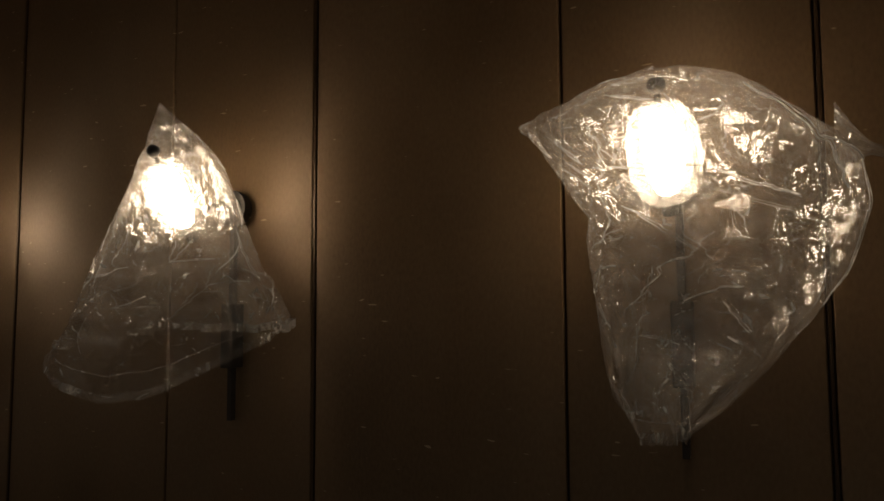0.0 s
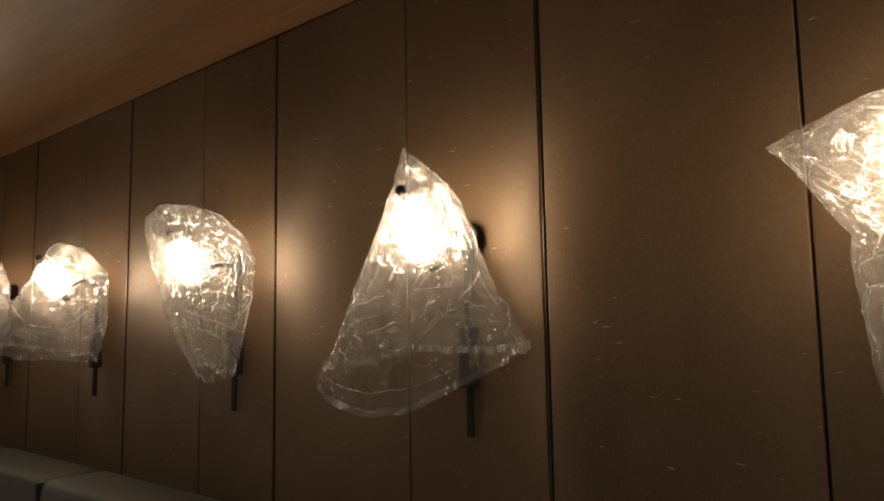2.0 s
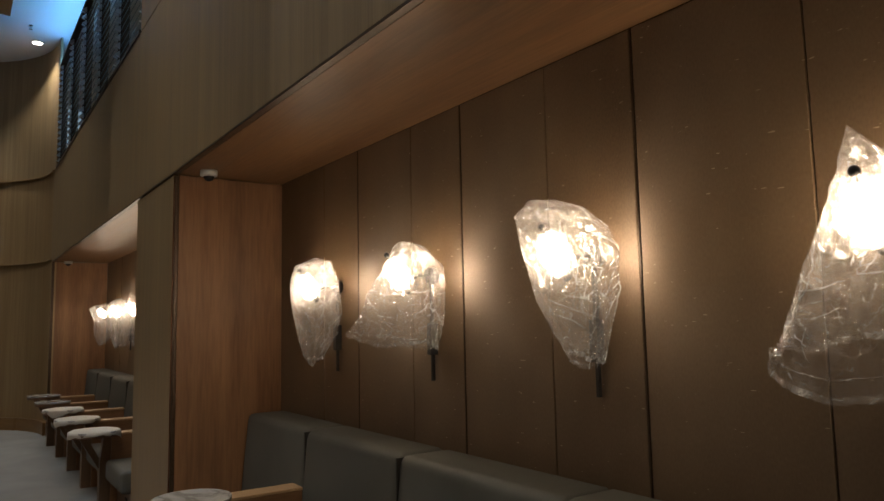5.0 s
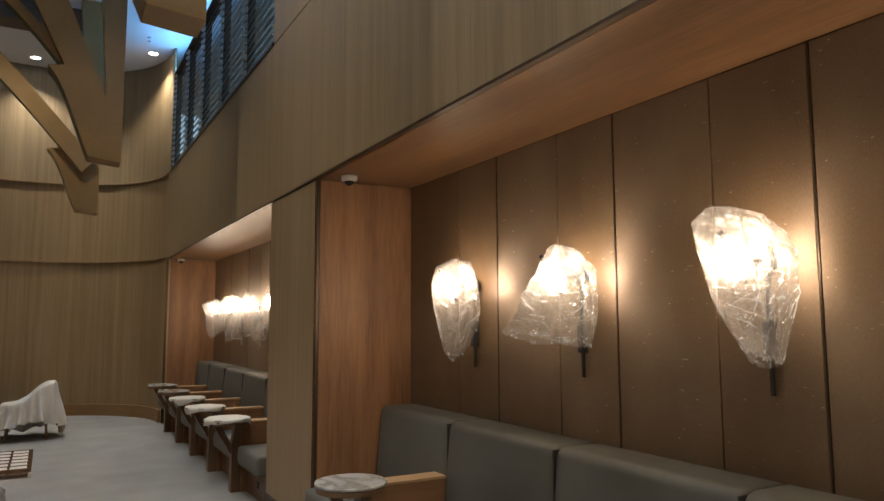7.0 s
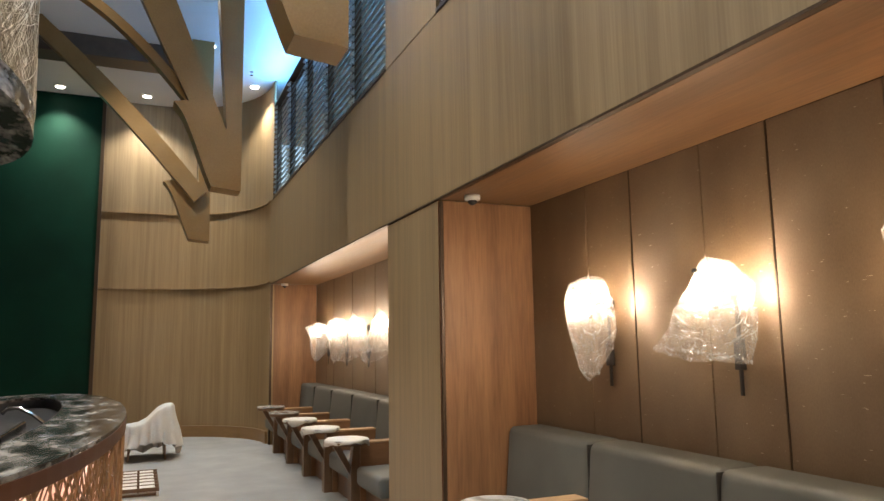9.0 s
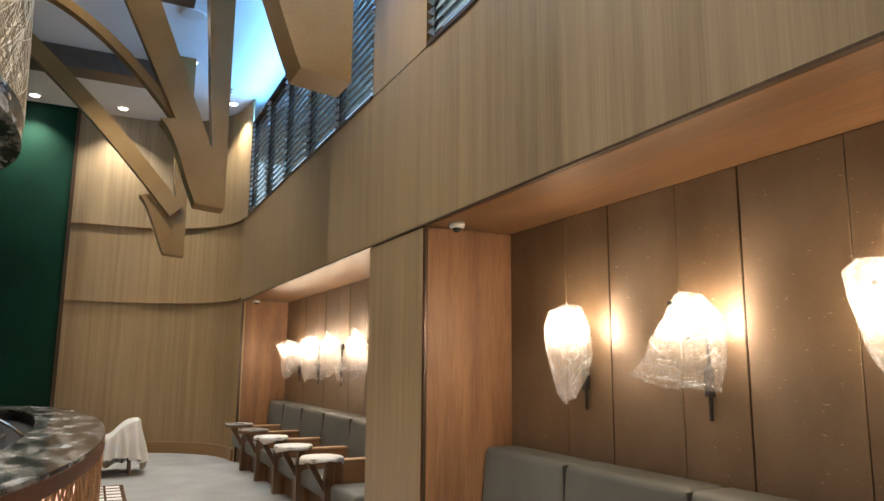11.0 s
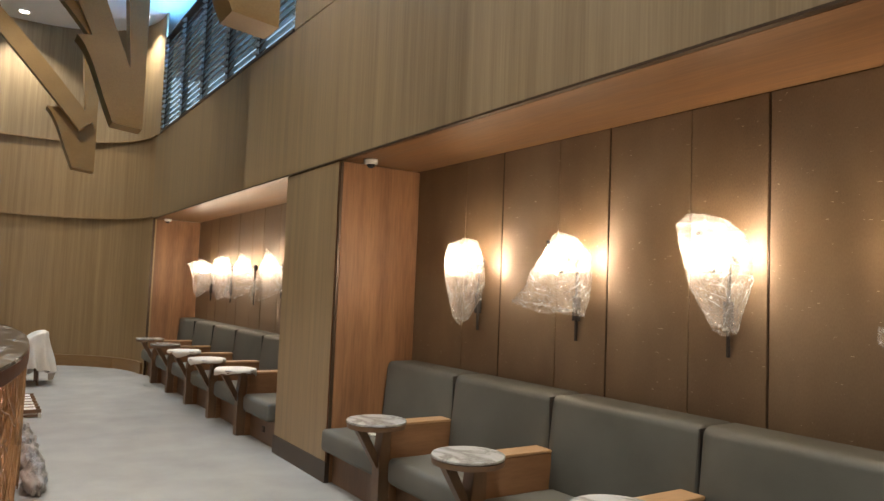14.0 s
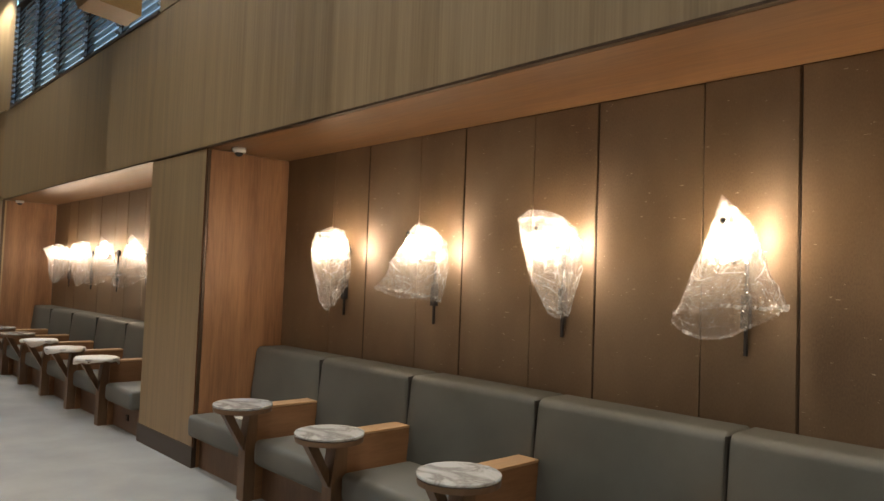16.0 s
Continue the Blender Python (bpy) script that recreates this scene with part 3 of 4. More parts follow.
def banquette(x0, x1, dividers, arms):
    sofa = thing("banquette", "long grey leather banquette with wooden armrests", "sofa", "banquettes", (0, 0, 0))
    part("base", boxed(x0 + 0.01, x1, 0.66, BACK - 0.01, 0.0, 0.26, bevel=0.004), BASE_WOOD, sofa)
    ends = [x0 + 0.012] + dividers + [x1]
    for a, b in zip(ends, ends[1:]):
        cushion("back_cushion", a + 0.001, b - 0.001, 1.085, BACK - 0.012, 0.40, 1.0, sofa, 0.055, 0.052)
        part("seam", boxed(b - 0.004, b + 0.004, 1.125, BACK - 0.02, 0.42, 0.985), PIPING, sofa)
    for a, b in zip(ends, ends[1:]):
        left = a + (0.0 if a == ends[0] else 0.075)
        cushion("seat_cushion", left + 0.006, b - 0.078, 0.54, 1.10, 0.27, 0.455, sofa, 0.0, 0.045)
    for d in arms:
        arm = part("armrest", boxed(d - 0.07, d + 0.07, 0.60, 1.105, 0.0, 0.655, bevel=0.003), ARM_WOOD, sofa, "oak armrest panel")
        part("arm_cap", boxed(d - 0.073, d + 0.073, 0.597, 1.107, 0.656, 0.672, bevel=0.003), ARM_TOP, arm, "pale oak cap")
    return sofa


ARMS_1 = [-4.55, -3.45, -2.36, -1.27, -0.18, 0.91]
SEAMS_1 = [-4.497, -3.429, -2.342, -1.25, -0.16, 0.93]
banquette(COL1, RIGHT, SEAMS_1, ARMS_1)
ARMS_2 = [-12.05, -10.96, -9.87, -8.78, -7.69]
banquette(END, COL0, [a + 0.05 for a in ARMS_2], ARMS_2)


def side_table():
    table = thing("side_table", "round side table with veined marble top and forked wooden leg", "table", "side tables")
    part("tabletop", lathe(bmesh.new(), [(0.19, 0.698), (0.207, 0.702), (0.209, 0.712), (0.205, 0.718), (0.02, 0.719)], 48), MARBLE, table, "white veined marble top")
    part("edge_band", lathe(bmesh.new(), [(0.17, 0.664), (0.203, 0.668), (0.206, 0.697), (0.19, 0.6975)], 48), BASE_WOOD, table)
    leg = bmesh.new()
    slab(leg, [(0.06, 0.0), (0.17, 0.0), (0.17, 0.664), (0.09, 0.664), (0.06, 0.42)], -0.145, -0.045)
    part("leg", leg, BASE_WOOD, table)
    strut = bmesh.new()
    slab(strut, [(0.055, 0.36), (0.055, 0.46), (-0.055, 0.664), (-0.125, 0.664)], -0.125, -0.065)
    part("strut", strut, BASE_WOOD, table)
    return table


first = side_table()
first.location = (-4.44, 0.455, 0)
for a in ARMS_1[1:]:
    copy_thing(first, pose(a + 0.12, 0.435, 0))
for k, a in enumerate(ARMS_2):
    t2 = copy_thing(first, pose(a + 0.10, 0.45, 0))
    if k >= 2:
        cover = bmesh.new()
        lathe(cover, [(0.216, 0.688), (0.214, 0.705), (0.211, 0.718), (0.203, 0.7225), (0.10, 0.7235), (0.01, 0.724)], 40)
        for v in cover.verts:
            a0 = math.atan2(v.co.y, v.co.x)
            if v.co.xy.length > 0.19:
                v.co.xy *= 1 + 0.035 * math.sin(5 * a0 + k * 2) + 0.02 * math.sin(9 * a0 + k)
            if v.co.z < 0.70:
                v.co.z += 0.007 * math.sin(v.co.x * 43 + k) + 0.006 * math.sin(v.co.y * 57) - 0.045 * max(0, math.sin(2 * a0 + 1.3 * k)) ** 4
        cov = part("table_cover", cover, SHEET, None, "", True)
        cov.location = (a + 0.10, 0.45, 0)
        tagged(cov, "white cloth cover over a round side table", "cover", "table covers")
note = part("folded_leaflet", boxed(-0.05, 0.05, -0.03, 0.03, 0.455, 0.461), SHEET)
note.location = (-5.12, 0.80, 0.006)
tagged(note, "folded white paper lying on the banquette seat", "paper")


# ---- wall lamps and their plastic bags ----
lamp = thing("wall_lamp", "black wall lamp with a lit glass globe", "lamp", "wall lamps", (LAMPS_1[0], BACK, 1.33))
part("thin_rod", boxed(-0.007, 0.007, -0.030, -0.012, 0.0, 0.50, bevel=0.002), BLACK, lamp)
part("thick_rod", boxed(-0.019, 0.019, -0.044, 0.0, 0.13, 0.29, bevel=0.004), BLACK, lamp)
# round plate whose black stands in for the shadow ellipse beside the lamp
turned = Matrix.Translation((0, -0.045, 0.53)) @ Matrix.Rotation(radians(90), 4, "X")
part("back_disc", lathe(bmesh.new(), [(0.040, -0.045), (0.046, -0.02), (0.046, -0.01), (0.02, -0.004)], 28, turned), BLACK, lamp, "black round back plate, in place of a shadow ellipse on the wall")
part("arm", tube(bmesh.new(), [(0, -0.04, 0.53), (0, -0.10, 0.53), (0, -0.15, 0.505), (0, -0.175, 0.465)], 0.008, 8), BLACK, lamp)
# the head leans out from the wall: bulb and finial share one tilted axis
HEAD = Matrix.Translation((0, -0.222, 0.535)) @ Matrix.Rotation(radians(34), 4, "X")
bulb = lathe(bmesh.new(), [(0.010, -0.078), (0.018, -0.072), (0.027, -0.050), (0.033, -0.018), (0.035, 0.012), (0.031, 0.042), (0.022, 0.062), (0.010, 0.070)], 24, HEAD)
part("bulb", bulb, BULB, lamp, "glowing bulb", True)
# the shade's haze puts the bulb's blown-out halo into the glass
globe = lathe(bmesh.new(), [(0.026, -0.088), (0.044, -0.080), (0.054, -0.055), (0.057, -0.015), (0.055, 0.025), (0.047, 0.060), (0.032, 0.079), (0.013, 0.085)], 48, HEAD)
for v in globe.verts:
    q = HEAD.inverted() @ v.co
    ribbed = 1 + 0.07 * math.cos(8 * math.atan2(q.y, q.x))
    v.co = HEAD @ Vector((q.x * ribbed, q.y * ribbed, q.z))
part("glass_shade", globe, GLOBE_GLASS, lamp, "ribbed glass shade, hazed to imitate the bulb's wide glow", True)
dish = bmesh.new()
lathe(dish, [(0.016, 0.440), (0.050, 0.446), (0.074, 0.462), (0.086, 0.488), (0.083, 0.489), (0.070, 0.466), (0.048, 0.450), (0.016, 0.444)], 40, Matrix.Translation((0, -0.20, 0)))
part("dish", dish, SHADE_GLASS, lamp, "clear glass dish", True)
part("socket", lathe(bmesh.new(), [(0.014, -0.115), (0.017, -0.10), (0.016, -0.083)], 14, HEAD), BLACK, lamp)
knob = bmesh.new()
bmesh.ops.create_uvsphere(knob, u_segments=14, v_segments=8, radius=0.0145, matrix=HEAD @ Matrix.Translation((0, 0, 0.112)))
tube(knob, [HEAD @ Vector((0, 0, 0.083)), HEAD @ Vector((0, 0, 0.105))], 0.005)
part("finial", knob, BLACK, lamp, "black ball finial", True)
for x in LAMPS_1[1:] + LAMPS_2:
    copy_thing(lamp, pose(x, BACK, 1.33))


def along(line, t):
    """The point at a share t of a polyline's length."""
    spans = [math.dist(p, q) for p, q in zip(line, line[1:])]
    want = t * sum(spans)
    for (p, q), d in zip(zip(line, line[1:]), spans):
        if want <= d or q is line[-1]:
            k = min(want / d, 1.0)
            return p[0] + (q[0] - p[0]) * k, p[1] + (q[1] - p[1]) * k
        want -= d


def bag(name, at, shape, seed, label):
    """A flat film bag, pulled over a lamp and open below: two side seams from the top to the mouth, in an upright plane
    turned from the wall, with the film bellied out between them and crumpled."""
    yaw, dist, deep, drop, left, right = shape
    across = Vector((math.cos(radians(yaw)), math.sin(radians(yaw)), 0))
    out = Vector((math.sin(radians(yaw)), -math.cos(radians(yaw)), 0))
    bm = bmesh.new()
    steps, rows = 136, 84
    loops = []
    for i in range(rows + 1):
        t = (i / rows) ** 1.15
        (lu, lz), (ru, rz) = along(left, t), along(right, t)
        wide = math.hypot(ru - lu, rz - lz)
        belly = min(deep, wide * 0.42)
        loop = []
        for k in range(steps):
            a = 2 * math.pi * k / steps
            c, s = math.cos(a), math.sin(a)
            h = (1 + c) / 2
            u, z = lu + (ru - lu) * h, lz + (rz - lz) * h
            d = belly * math.copysign(abs(s) ** 0.85, s)
            q = Vector((u + 0.7 * z, d * 0.8, z - 0.5 * u)) + Vector((seed * 3.7, seed * 1.3, 0))
            bend = noise.noise_vector(q * 7) * 0.06
            near, _ = noise.voronoi((q + bend) * 9)
            fine, _ = noise.voronoi((q + bend * 1.5) * 24)
            calm = min(max(noise.noise(q * 5) * 1.6 + 0.5, 0), 1)
            pleat = (1 - abs(noise.noise(Vector((h * 4.2 + seed, 2.0 * s, t * 1.3))))) ** 5
            push = 0.021 * (near[1] - near[0] - 0.35) + 0.013 * calm * (fine[1] - fine[0] - 0.35) - 0.020 * pleat * t
            push *= min(1, wide / 0.12)
            inner = abs(s) ** 0.5
            d += push * math.copysign(1, s) * (0.3 + 0.7 * inner)
            u += 0.35 * push * c
            sink = t ** 5 * max(s, -0.25) * drop * (1 - max(c + 0.25, 0) / 1.25)
            z += 0.3 * push * inner - sink
            p = across * u + out * d + Vector((0, -dist, z))
            p.z += t ** 6 * (0.016 * noise.noise(Vector((c * 2.3, s * 2.3, seed * 5))) + 0.006 * noise.noise(Vector((c * 7, s * 7, seed * 3))))
            p.y = min(p.y, -0.012)
            loop.append(bm.verts.new(p))
        loops.append(loop)
    for a, b in zip(loops, loops[1:]):
        for k in range(steps):
            bm.faces.new((a[k], b[k], b[(k + 1) % steps], a[(k + 1) % steps]))
    skin = [[v.co.copy() for v in loop] for loop in loops]
    rim, fold = [v.co.copy() for v in loops[-1]], [v.co.copy() for v in loops[-5]]
    bmesh.ops.remove_doubles(bm, verts=loops[0], dist=0.0005)
    film = part(name, bm, PLASTIC, None, "", True)
    film.location = (at, BACK, 1.33)
    tagged(film, label, "plastic bag", "lamp bags")
    band = bmesh.new()
    lower = [[band.verts.new(p + Vector((0.002 * math.sin(k * 0.9), 0.003 * math.cos(k * 0.7), e))) for k, p in enumerate(rim)] for e in (0.016, 0.004, -0.003)]
    for a, b in zip(lower, lower[1:]):
        for k in range(steps):
            band.faces.new((a[k], b[k], b[(k + 1) % steps], a[(k + 1) % steps]))
    part("hem", band, FOLD, film, "creased folded hem", True)
    # sharp white creases wandering over the film, most of them in its lower half
    dice, creases = random.Random(seed), bmesh.new()
    for _ in range(58):
        i, k = rows * (0.18 + 0.78 * dice.random() ** 0.8), dice.uniform(0, steps)
        way, length = dice.uniform(0, 2 * math.pi), dice.choice((5, 6, 8, 10, 15, 22))
        line = []
        for _ in range(length):
            i, k, way = i + 1.1 * math.sin(way), k + 1.5 * math.cos(way), way + dice.uniform(-0.13, 0.13)
            if not 3 < i < rows - 1:
                break
            line.append(skin[int(i)][int(k) % steps].lerp(skin[int(i) + 1][(int(k) + 1) % steps], i - int(i)))
        if len(line) > 3:
            size = dice.choice((0.0005, 0.0007, 0.0009, 0.0014))
            tube(creases, line, size, 4)
            if length > 9:
                tube(creases, [p + Vector((0.004, 0, 0.003)) * math.sin(math.pi * n / len(line)) for n, p in enumerate(line)], size * 0.7, 4)
    tagged(part("crease", creases, CREASE, film, "sharp white creases in the film", True), kind="stuff")
    part("hem_crease", tube(bmesh.new(), fold[6:74], 0.0011, 4), FOLD, film, "creased fold line", True)
    return film


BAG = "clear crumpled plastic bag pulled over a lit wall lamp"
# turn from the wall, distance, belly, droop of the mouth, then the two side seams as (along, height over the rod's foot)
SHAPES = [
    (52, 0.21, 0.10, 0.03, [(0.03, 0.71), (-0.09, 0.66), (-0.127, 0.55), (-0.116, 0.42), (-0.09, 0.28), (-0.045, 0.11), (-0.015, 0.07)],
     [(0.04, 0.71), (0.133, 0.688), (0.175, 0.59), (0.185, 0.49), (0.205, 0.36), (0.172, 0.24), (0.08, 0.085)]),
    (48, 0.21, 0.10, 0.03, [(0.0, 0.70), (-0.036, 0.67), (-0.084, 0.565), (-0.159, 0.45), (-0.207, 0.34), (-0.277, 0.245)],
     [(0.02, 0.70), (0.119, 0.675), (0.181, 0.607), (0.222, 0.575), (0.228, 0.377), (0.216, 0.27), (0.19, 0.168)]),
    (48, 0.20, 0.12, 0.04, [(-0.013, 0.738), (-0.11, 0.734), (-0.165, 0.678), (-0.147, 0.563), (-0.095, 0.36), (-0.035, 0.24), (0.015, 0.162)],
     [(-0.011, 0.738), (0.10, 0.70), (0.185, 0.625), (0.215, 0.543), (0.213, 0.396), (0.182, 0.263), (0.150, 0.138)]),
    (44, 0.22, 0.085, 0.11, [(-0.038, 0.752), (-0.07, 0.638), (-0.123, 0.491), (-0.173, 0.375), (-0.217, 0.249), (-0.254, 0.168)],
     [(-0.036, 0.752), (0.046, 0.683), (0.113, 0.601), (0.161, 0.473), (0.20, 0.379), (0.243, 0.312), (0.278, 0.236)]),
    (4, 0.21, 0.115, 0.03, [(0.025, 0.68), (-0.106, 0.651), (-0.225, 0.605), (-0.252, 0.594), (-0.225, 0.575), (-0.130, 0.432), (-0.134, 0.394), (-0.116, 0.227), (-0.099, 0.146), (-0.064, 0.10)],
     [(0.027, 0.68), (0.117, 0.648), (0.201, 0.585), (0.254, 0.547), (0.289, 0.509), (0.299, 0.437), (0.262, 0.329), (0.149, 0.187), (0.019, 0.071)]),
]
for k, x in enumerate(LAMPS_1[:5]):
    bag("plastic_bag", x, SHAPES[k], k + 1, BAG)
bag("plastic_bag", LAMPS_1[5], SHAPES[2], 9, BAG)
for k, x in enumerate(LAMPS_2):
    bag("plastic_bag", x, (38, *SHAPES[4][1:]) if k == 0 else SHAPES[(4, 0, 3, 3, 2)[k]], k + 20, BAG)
# tied corner of the bag on the fifth lamp
tie = bmesh.new()
loops = []
for i in range(9):
    t = i / 8
    r = 0.006 + 0.048 * abs(2 * t - 0.9) ** 1.4
    loops.append([tie.verts.new((0.25 + 0.12 * t, -0.19 + 0.4 * r * math.sin(a) * (1 + 0.3 * math.sin(5 * a)), 0.535 - 0.05 * t + r * math.cos(a) * (1 + 0.25 * math.cos(7 * a)))) for a in [2 * math.pi * k / 24 for k in range(24)]])
for a, b in zip(loops, loops[1:]):
    for k in range(24):
        tie.faces.new((a[k], b[k], b[(k + 1) % 24], a[(k + 1) % 24]))
knot = part("bag_corner", tie, PLASTIC, None, "", True)
knot.location = (LAMPS_1[4], BACK, 1.33)
tagged(knot, "twisted corner of clear plastic film at a wall lamp", "plastic film")


# ---- bar island with its canopy ----
def ellipse(cx, cy, a, b, t):
    return cx + a * math.cos(t), cy + b * math.sin(t)


BX, BY, BA, BB = -7.05, -2.50, 3.55, 0.98
bar = thing("bar_counter", "oval bar with dark marble top and backlit gold twig front", "bar", at=(0, 0, 0))


def oval_band(a0, b0, a1, b1, z0, z1, cx=BX, cy=BY, steps=96):
    """A ring between an outer and an inner oval."""
    bm = bmesh.new()
    rows = []
    for k in range(steps):
        t = 2 * math.pi * k / steps
        o, i = ellipse(cx, cy, a0, b0, t), ellipse(cx, cy, a1, b1, t)
        rows.append([bm.verts.new((*o, z0)), bm.verts.new((*o, z1)), bm.verts.new((*i, z1)), bm.verts.new((*i, z0))])
    for k in range(steps):
        a, b = rows[k], rows[(k + 1) % steps]
        for j in range(4):
            bm.faces.new((a[j], b[j], b[(j + 1) % 4], a[(j + 1) % 4]))
    bmesh.ops.recalc_face_normals(bm, faces=bm.faces[:])
    return bm


part("worktop", oval_band(BA, BB, BA - 0.75, BB - 0.52, 1.075, 1.10), DARK_MARBLE, bar, "dark green-black veined marble top")
part("edge_band", oval_band(BA + 0.006, BB + 0.006, BA - 0.3, BB - 0.3, 0.99, 1.074), COPPER, bar, "copper edge band")
part("light_panel", oval_band(BA - 0.10, BB - 0.10, BA - 0.13, BB - 0.13, 0.06, 0.988), BACKLIT, bar, "backlit pinkish panel")
part("plinth", oval_band(BA - 0.05, BB - 0.05, BA - 0.25, BB - 0.25, 0.0, 0.06), DARK_BASE, bar)
part("sink_deck", oval_band(BA - 0.745, BB - 0.515, 0.05, 0.05, 0.95, 0.985), BLACK, bar, "black inner work deck")


def twigs(count, a, b, z0, z1, cx, cy, radius, taper, rng, t0, t1, spread):
    bm = bmesh.new()
    for _ in range(count):
        t = rng.uniform(t0, t1)
        lean = rng.choice((-1, 1)) * rng.uniform(0.5, 1.0) * spread
        za = z0 if rng.random() < 0.6 else rng.uniform(z0, z1)
        zb = z1 if rng.random() < 0.6 else rng.uniform(z0, z1)
        out = rng.uniform(-0.025, 0.025)
        pts = []
        for i in range(6):
            u = i / 5
            z = za + (zb - za) * u
            f = taper * (z - z0)
            x, y = ellipse(cx, cy, a + out - f, b + out - f, t + lean * u + 0.012 * math.sin(u * 9 + t * 40))
            pts.append((x, y, z))
        if abs(zb - za) > 0.15:
            tube(bm, pts, rng.uniform(0.5, 1.0) * radius, 4)
    return bm


part("liner", oval_band(BA - 0.74, BB - 0.51, BA - 0.75, BB - 0.52, 0.95, 1.074), BLACK, bar)
rng = random.Random(4)
tw = part("twig_screen", twigs(620, BA - 0.03, BB - 0.03, 0.05, 0.99, BX, BY, 0.0075, 0.0, rng, -0.6, 2.2, 0.3), TWIG, bar, "woven gold twig screen")
tagged(tw, kind="stuff")

tap = thing("tap", "curved chrome tap on the bar top", "tap", at=(-7.0, -2.28, 0.985))
part("spout", tube(bmesh.new(), [(0, 0.20, 0), (0, 0.19, 0.08), (0, 0.11, 0.15), (0, 0.02, 0.20), (0, -0.05, 0.205), (0, -0.09, 0.16)], 0.014, 10), CHROME, tap, "", True)
part("foot", lathe(bmesh.new(), [(0.03, 0), (0.03, 0.015), (0.018, 0.02)], 18, Matrix.Translation((0, 0.20, 0))), CHROME, tap)
tray = thing("drip_tray", "shiny steel tray on the bar top", "tray", at=(-6.2, -2.30, 0.985))
part("pan", boxed(-0.5, 0.5, -0.13, 0.13, 0.0, 0.125, bevel=0.006), CHROME, tray)
part("grate", boxed(-0.47, 0.47, -0.11, 0.11, 0.1252, 0.131), BLACK, tray)

CX, CY, CA, CB = -7.1, -3.28, 1.9, 0.95
canopy = thing("bar_canopy", "hanging oval canopy of woven straw with dark marble rim", "canopy")
part("rim", oval_band(CA, CB, CA - 0.5, CB - 0.5, 3.45, 3.66, CX, CY), DARK_MARBLE, canopy, "dark veined marble rim")
part("backing", oval_band(CA - 0.06, CB - 0.06, CA - 0.09, CB - 0.09, 3.66, CEIL - 0.003, CX, CY), CANOPY, canopy)
cw = part("straw_weave", twigs(2600, CA - 0.02, CB - 0.02, 3.66, 5.3, CX, CY, 0.0042, 0.02, rng, -0.8, 2.2, 0.9), STRAW, canopy, "pale woven straw")
tagged(cw, kind="stuff")


# ---- covered chair, wrapped slabs and bundles on the floor ----
chair = thing("draped_chair", "armchair under a pale dust sheet on the carpet", "chair", at=(-12.45, -1.28, 0))
sheet = bmesh.new()
N = 44
grid = []
for i in range(N + 1):
    row = []
    for j in range(N + 1):
        u, v = i / N * 2 - 1, j / N * 2 - 1
        r = max(abs(u), abs(v))
        a = math.atan2(v, u)
        spread = 0.34 * min(r / 0.62, 1) + 0.10 * max(r - 0.62, 0) / 0.38
        px, py = spread * math.cos(a) * (1 + 0.12 * abs(math.sin(2 * a))), spread * math.sin(a) * (1 + 0.12 * abs(math.sin(2 * a)))
        top = 0.50 + 0.30 / (1 + math.exp(-(py - 0.05) * 14))
        drop = max(r - 0.62, 0) / 0.38
        z = top * (1 - drop) + (0.05 + 0.10 * (0.5 + 0.5 * math.sin(3 * a + 1)) + 0.12 * (px > 0.1) ) * drop
        ripple = 0.055 * math.sin(a * 17 + 2 * math.sin(a * 3)) * drop + 0.03 * noise.noise(Vector((u * 5, v * 5, 3)))
        row.append(sheet.verts.new((px * (1 + ripple * 2.2), py * (1 + ripple * 2.2), z + ripple * 0.3)))
    grid.append(row)
for i in range(N):
    for j in range(N):
        sheet.faces.new((grid[i][j], grid[i + 1][j], grid[i + 1][j + 1], grid[i][j + 1]))
part("dust_sheet", sheet, SHEET, chair, "crumpled dust sheet", True)
part("seat", boxed(-0.26, 0.26, -0.26, 0.22, 0.34, 0.46, bevel=0.03), LEATHER, chair)
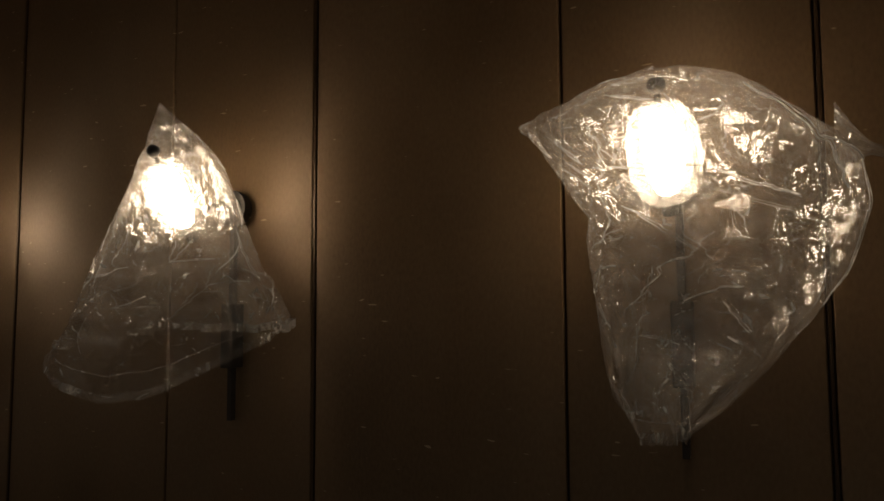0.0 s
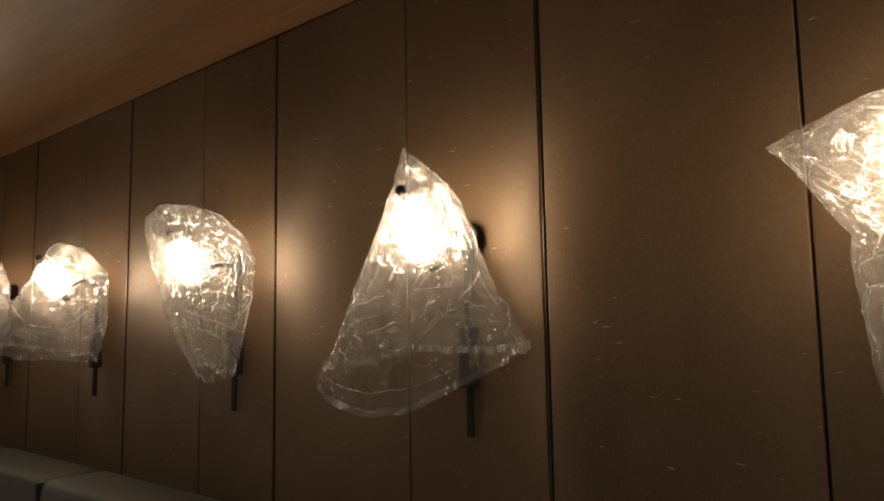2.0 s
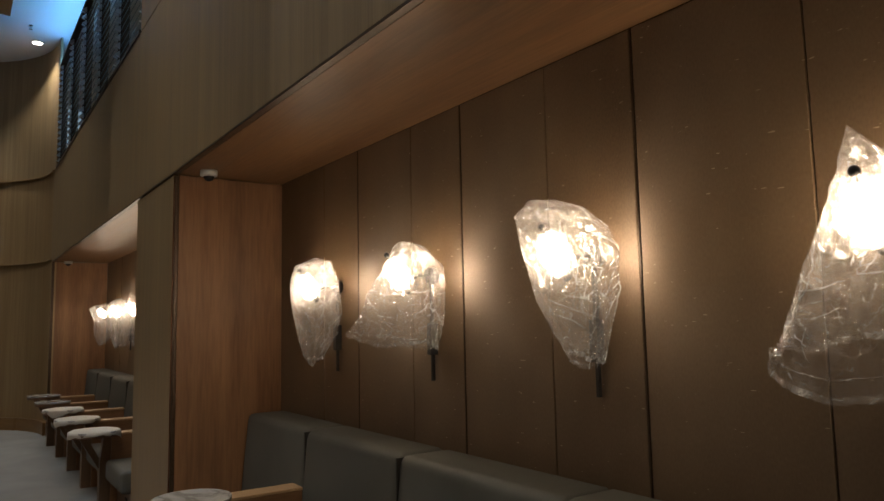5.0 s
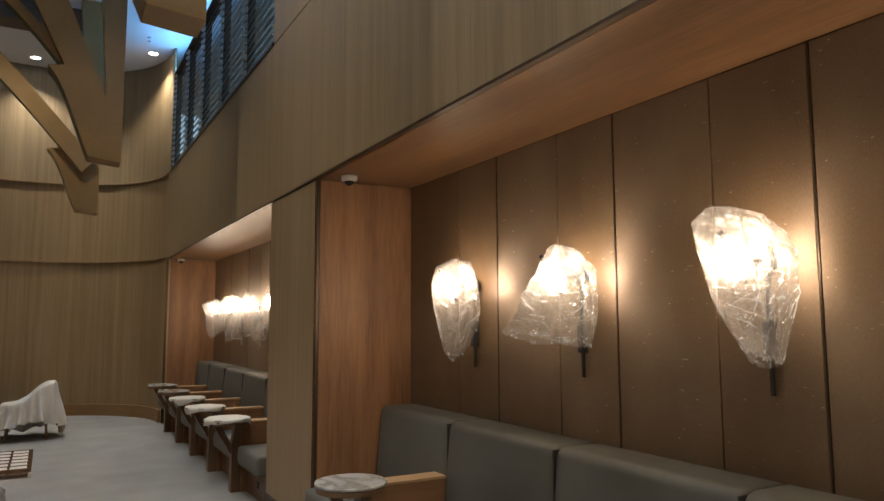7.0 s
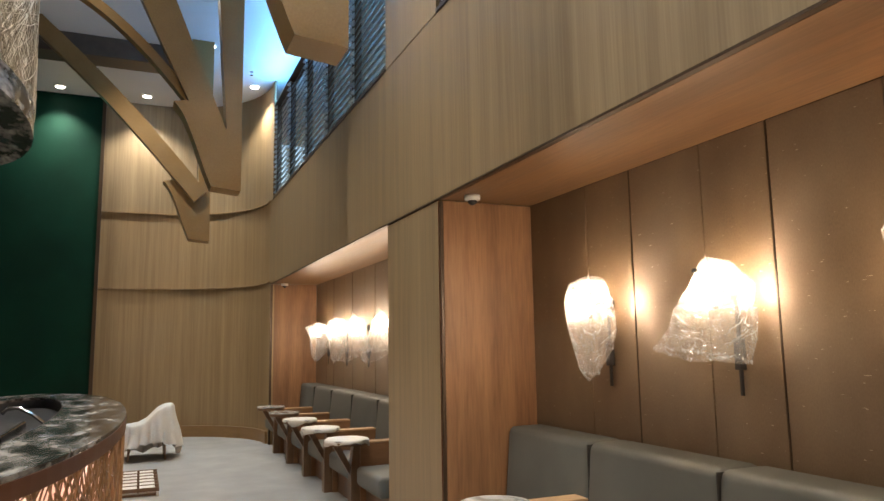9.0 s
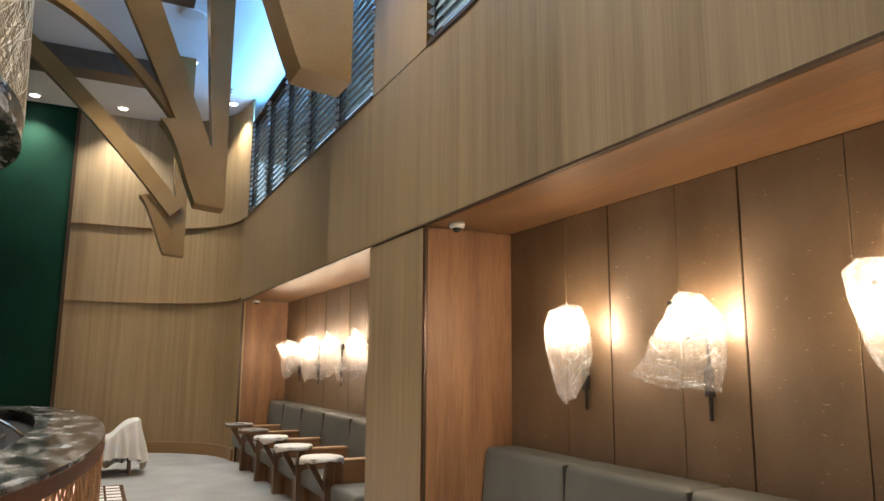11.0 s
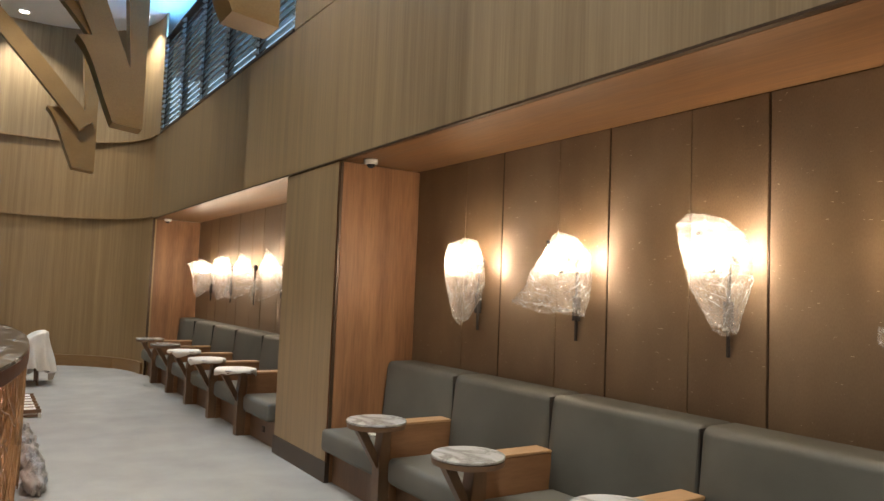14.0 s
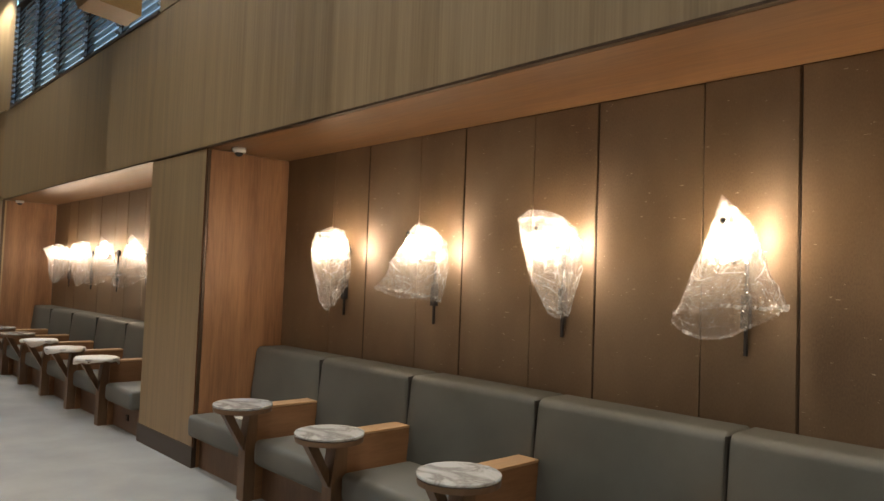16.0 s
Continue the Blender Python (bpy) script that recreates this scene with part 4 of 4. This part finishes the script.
for sx, sy in ((-0.24, -0.24), (0.24, -0.24), (-0.24, 0.22), (0.24, 0.22)):
    leg = bmesh.new()
    tube(leg, [(sx * 1.1, sy * 1.1, 0.0), (sx, sy, 0.36)], 0.018, 8)
    part("leg", leg, BASE_WOOD, chair)

slabs = thing("wrapped_slabs", "pale strapped slabs lying flat on the carpet", "slabs", at=(-10.1, -1.58, 0))
for k in range(6):
    for j in range(4):
        part("slab", boxed(-0.63 + k * 0.215, -0.44 + k * 0.215, -0.36 + j * 0.185, -0.20 + j * 0.185, 0.03, 0.085, bevel=0.006), SHEET, slabs)
for k in range(7):
    part("strap", boxed(-0.651 + k * 0.215, -0.634 + k * 0.215, -0.40, 0.40, 0.05, 0.092), BASE_WOOD, slabs)
part("tray", boxed(-0.65, 0.67, -0.375, 0.368, 0.012, 0.028), BASE_WOOD, slabs, "dark wooden underlay")
for s in (-0.39, 0.37):
    part("batten", boxed(-0.65, 0.68, s, s + 0.03, 0.0, 0.05), SHEET, slabs)


def bundle(x, y, r, seed, label):
    bm = bmesh.new()
    bmesh.ops.create_icosphere(bm, subdivisions=4, radius=r)
    for v in bm.verts:
        d, _ = noise.voronoi(v.co * 14 + Vector((seed * 3, 0, 0)))
        v.co *= 1 + 0.5 * (d[1] - d[0]) - 0.1
        v.co.x *= 2.1
        v.co.y *= 0.7
        v.co.z = max(v.co.z * 1.1, -r * 0.7)
    low = min(v.co.z for v in bm.verts)
    ob = part("wrapped_bundle", bm, GREY_WRAP, None, "", True)
    ob.location = (x, y, -low)
    tagged(ob, label, "bundle", "floor bundles")


for k, bx in enumerate((-6.3, -6.85, -7.4, -8.0)):
    bundle(bx, -1.44, 0.12, k, "crumpled grey plastic wrapping on the floor by the bar")

socket_plate = thing("power_socket", "small black power socket on the banquette base", "socket", at=(-7.2, 0.66, 0.14))
part("plate", boxed(-0.035, 0.035, -0.010, 0.0, -0.03, 0.03, bevel=0.004), BLACK, socket_plate)
part("insert", boxed(-0.02, 0.02, -0.013, -0.0102, -0.016, 0.016), JOINT, socket_plate)
# a further side table beside the draped chair
copy_thing(first, pose(-12.55, -2.0, 0))
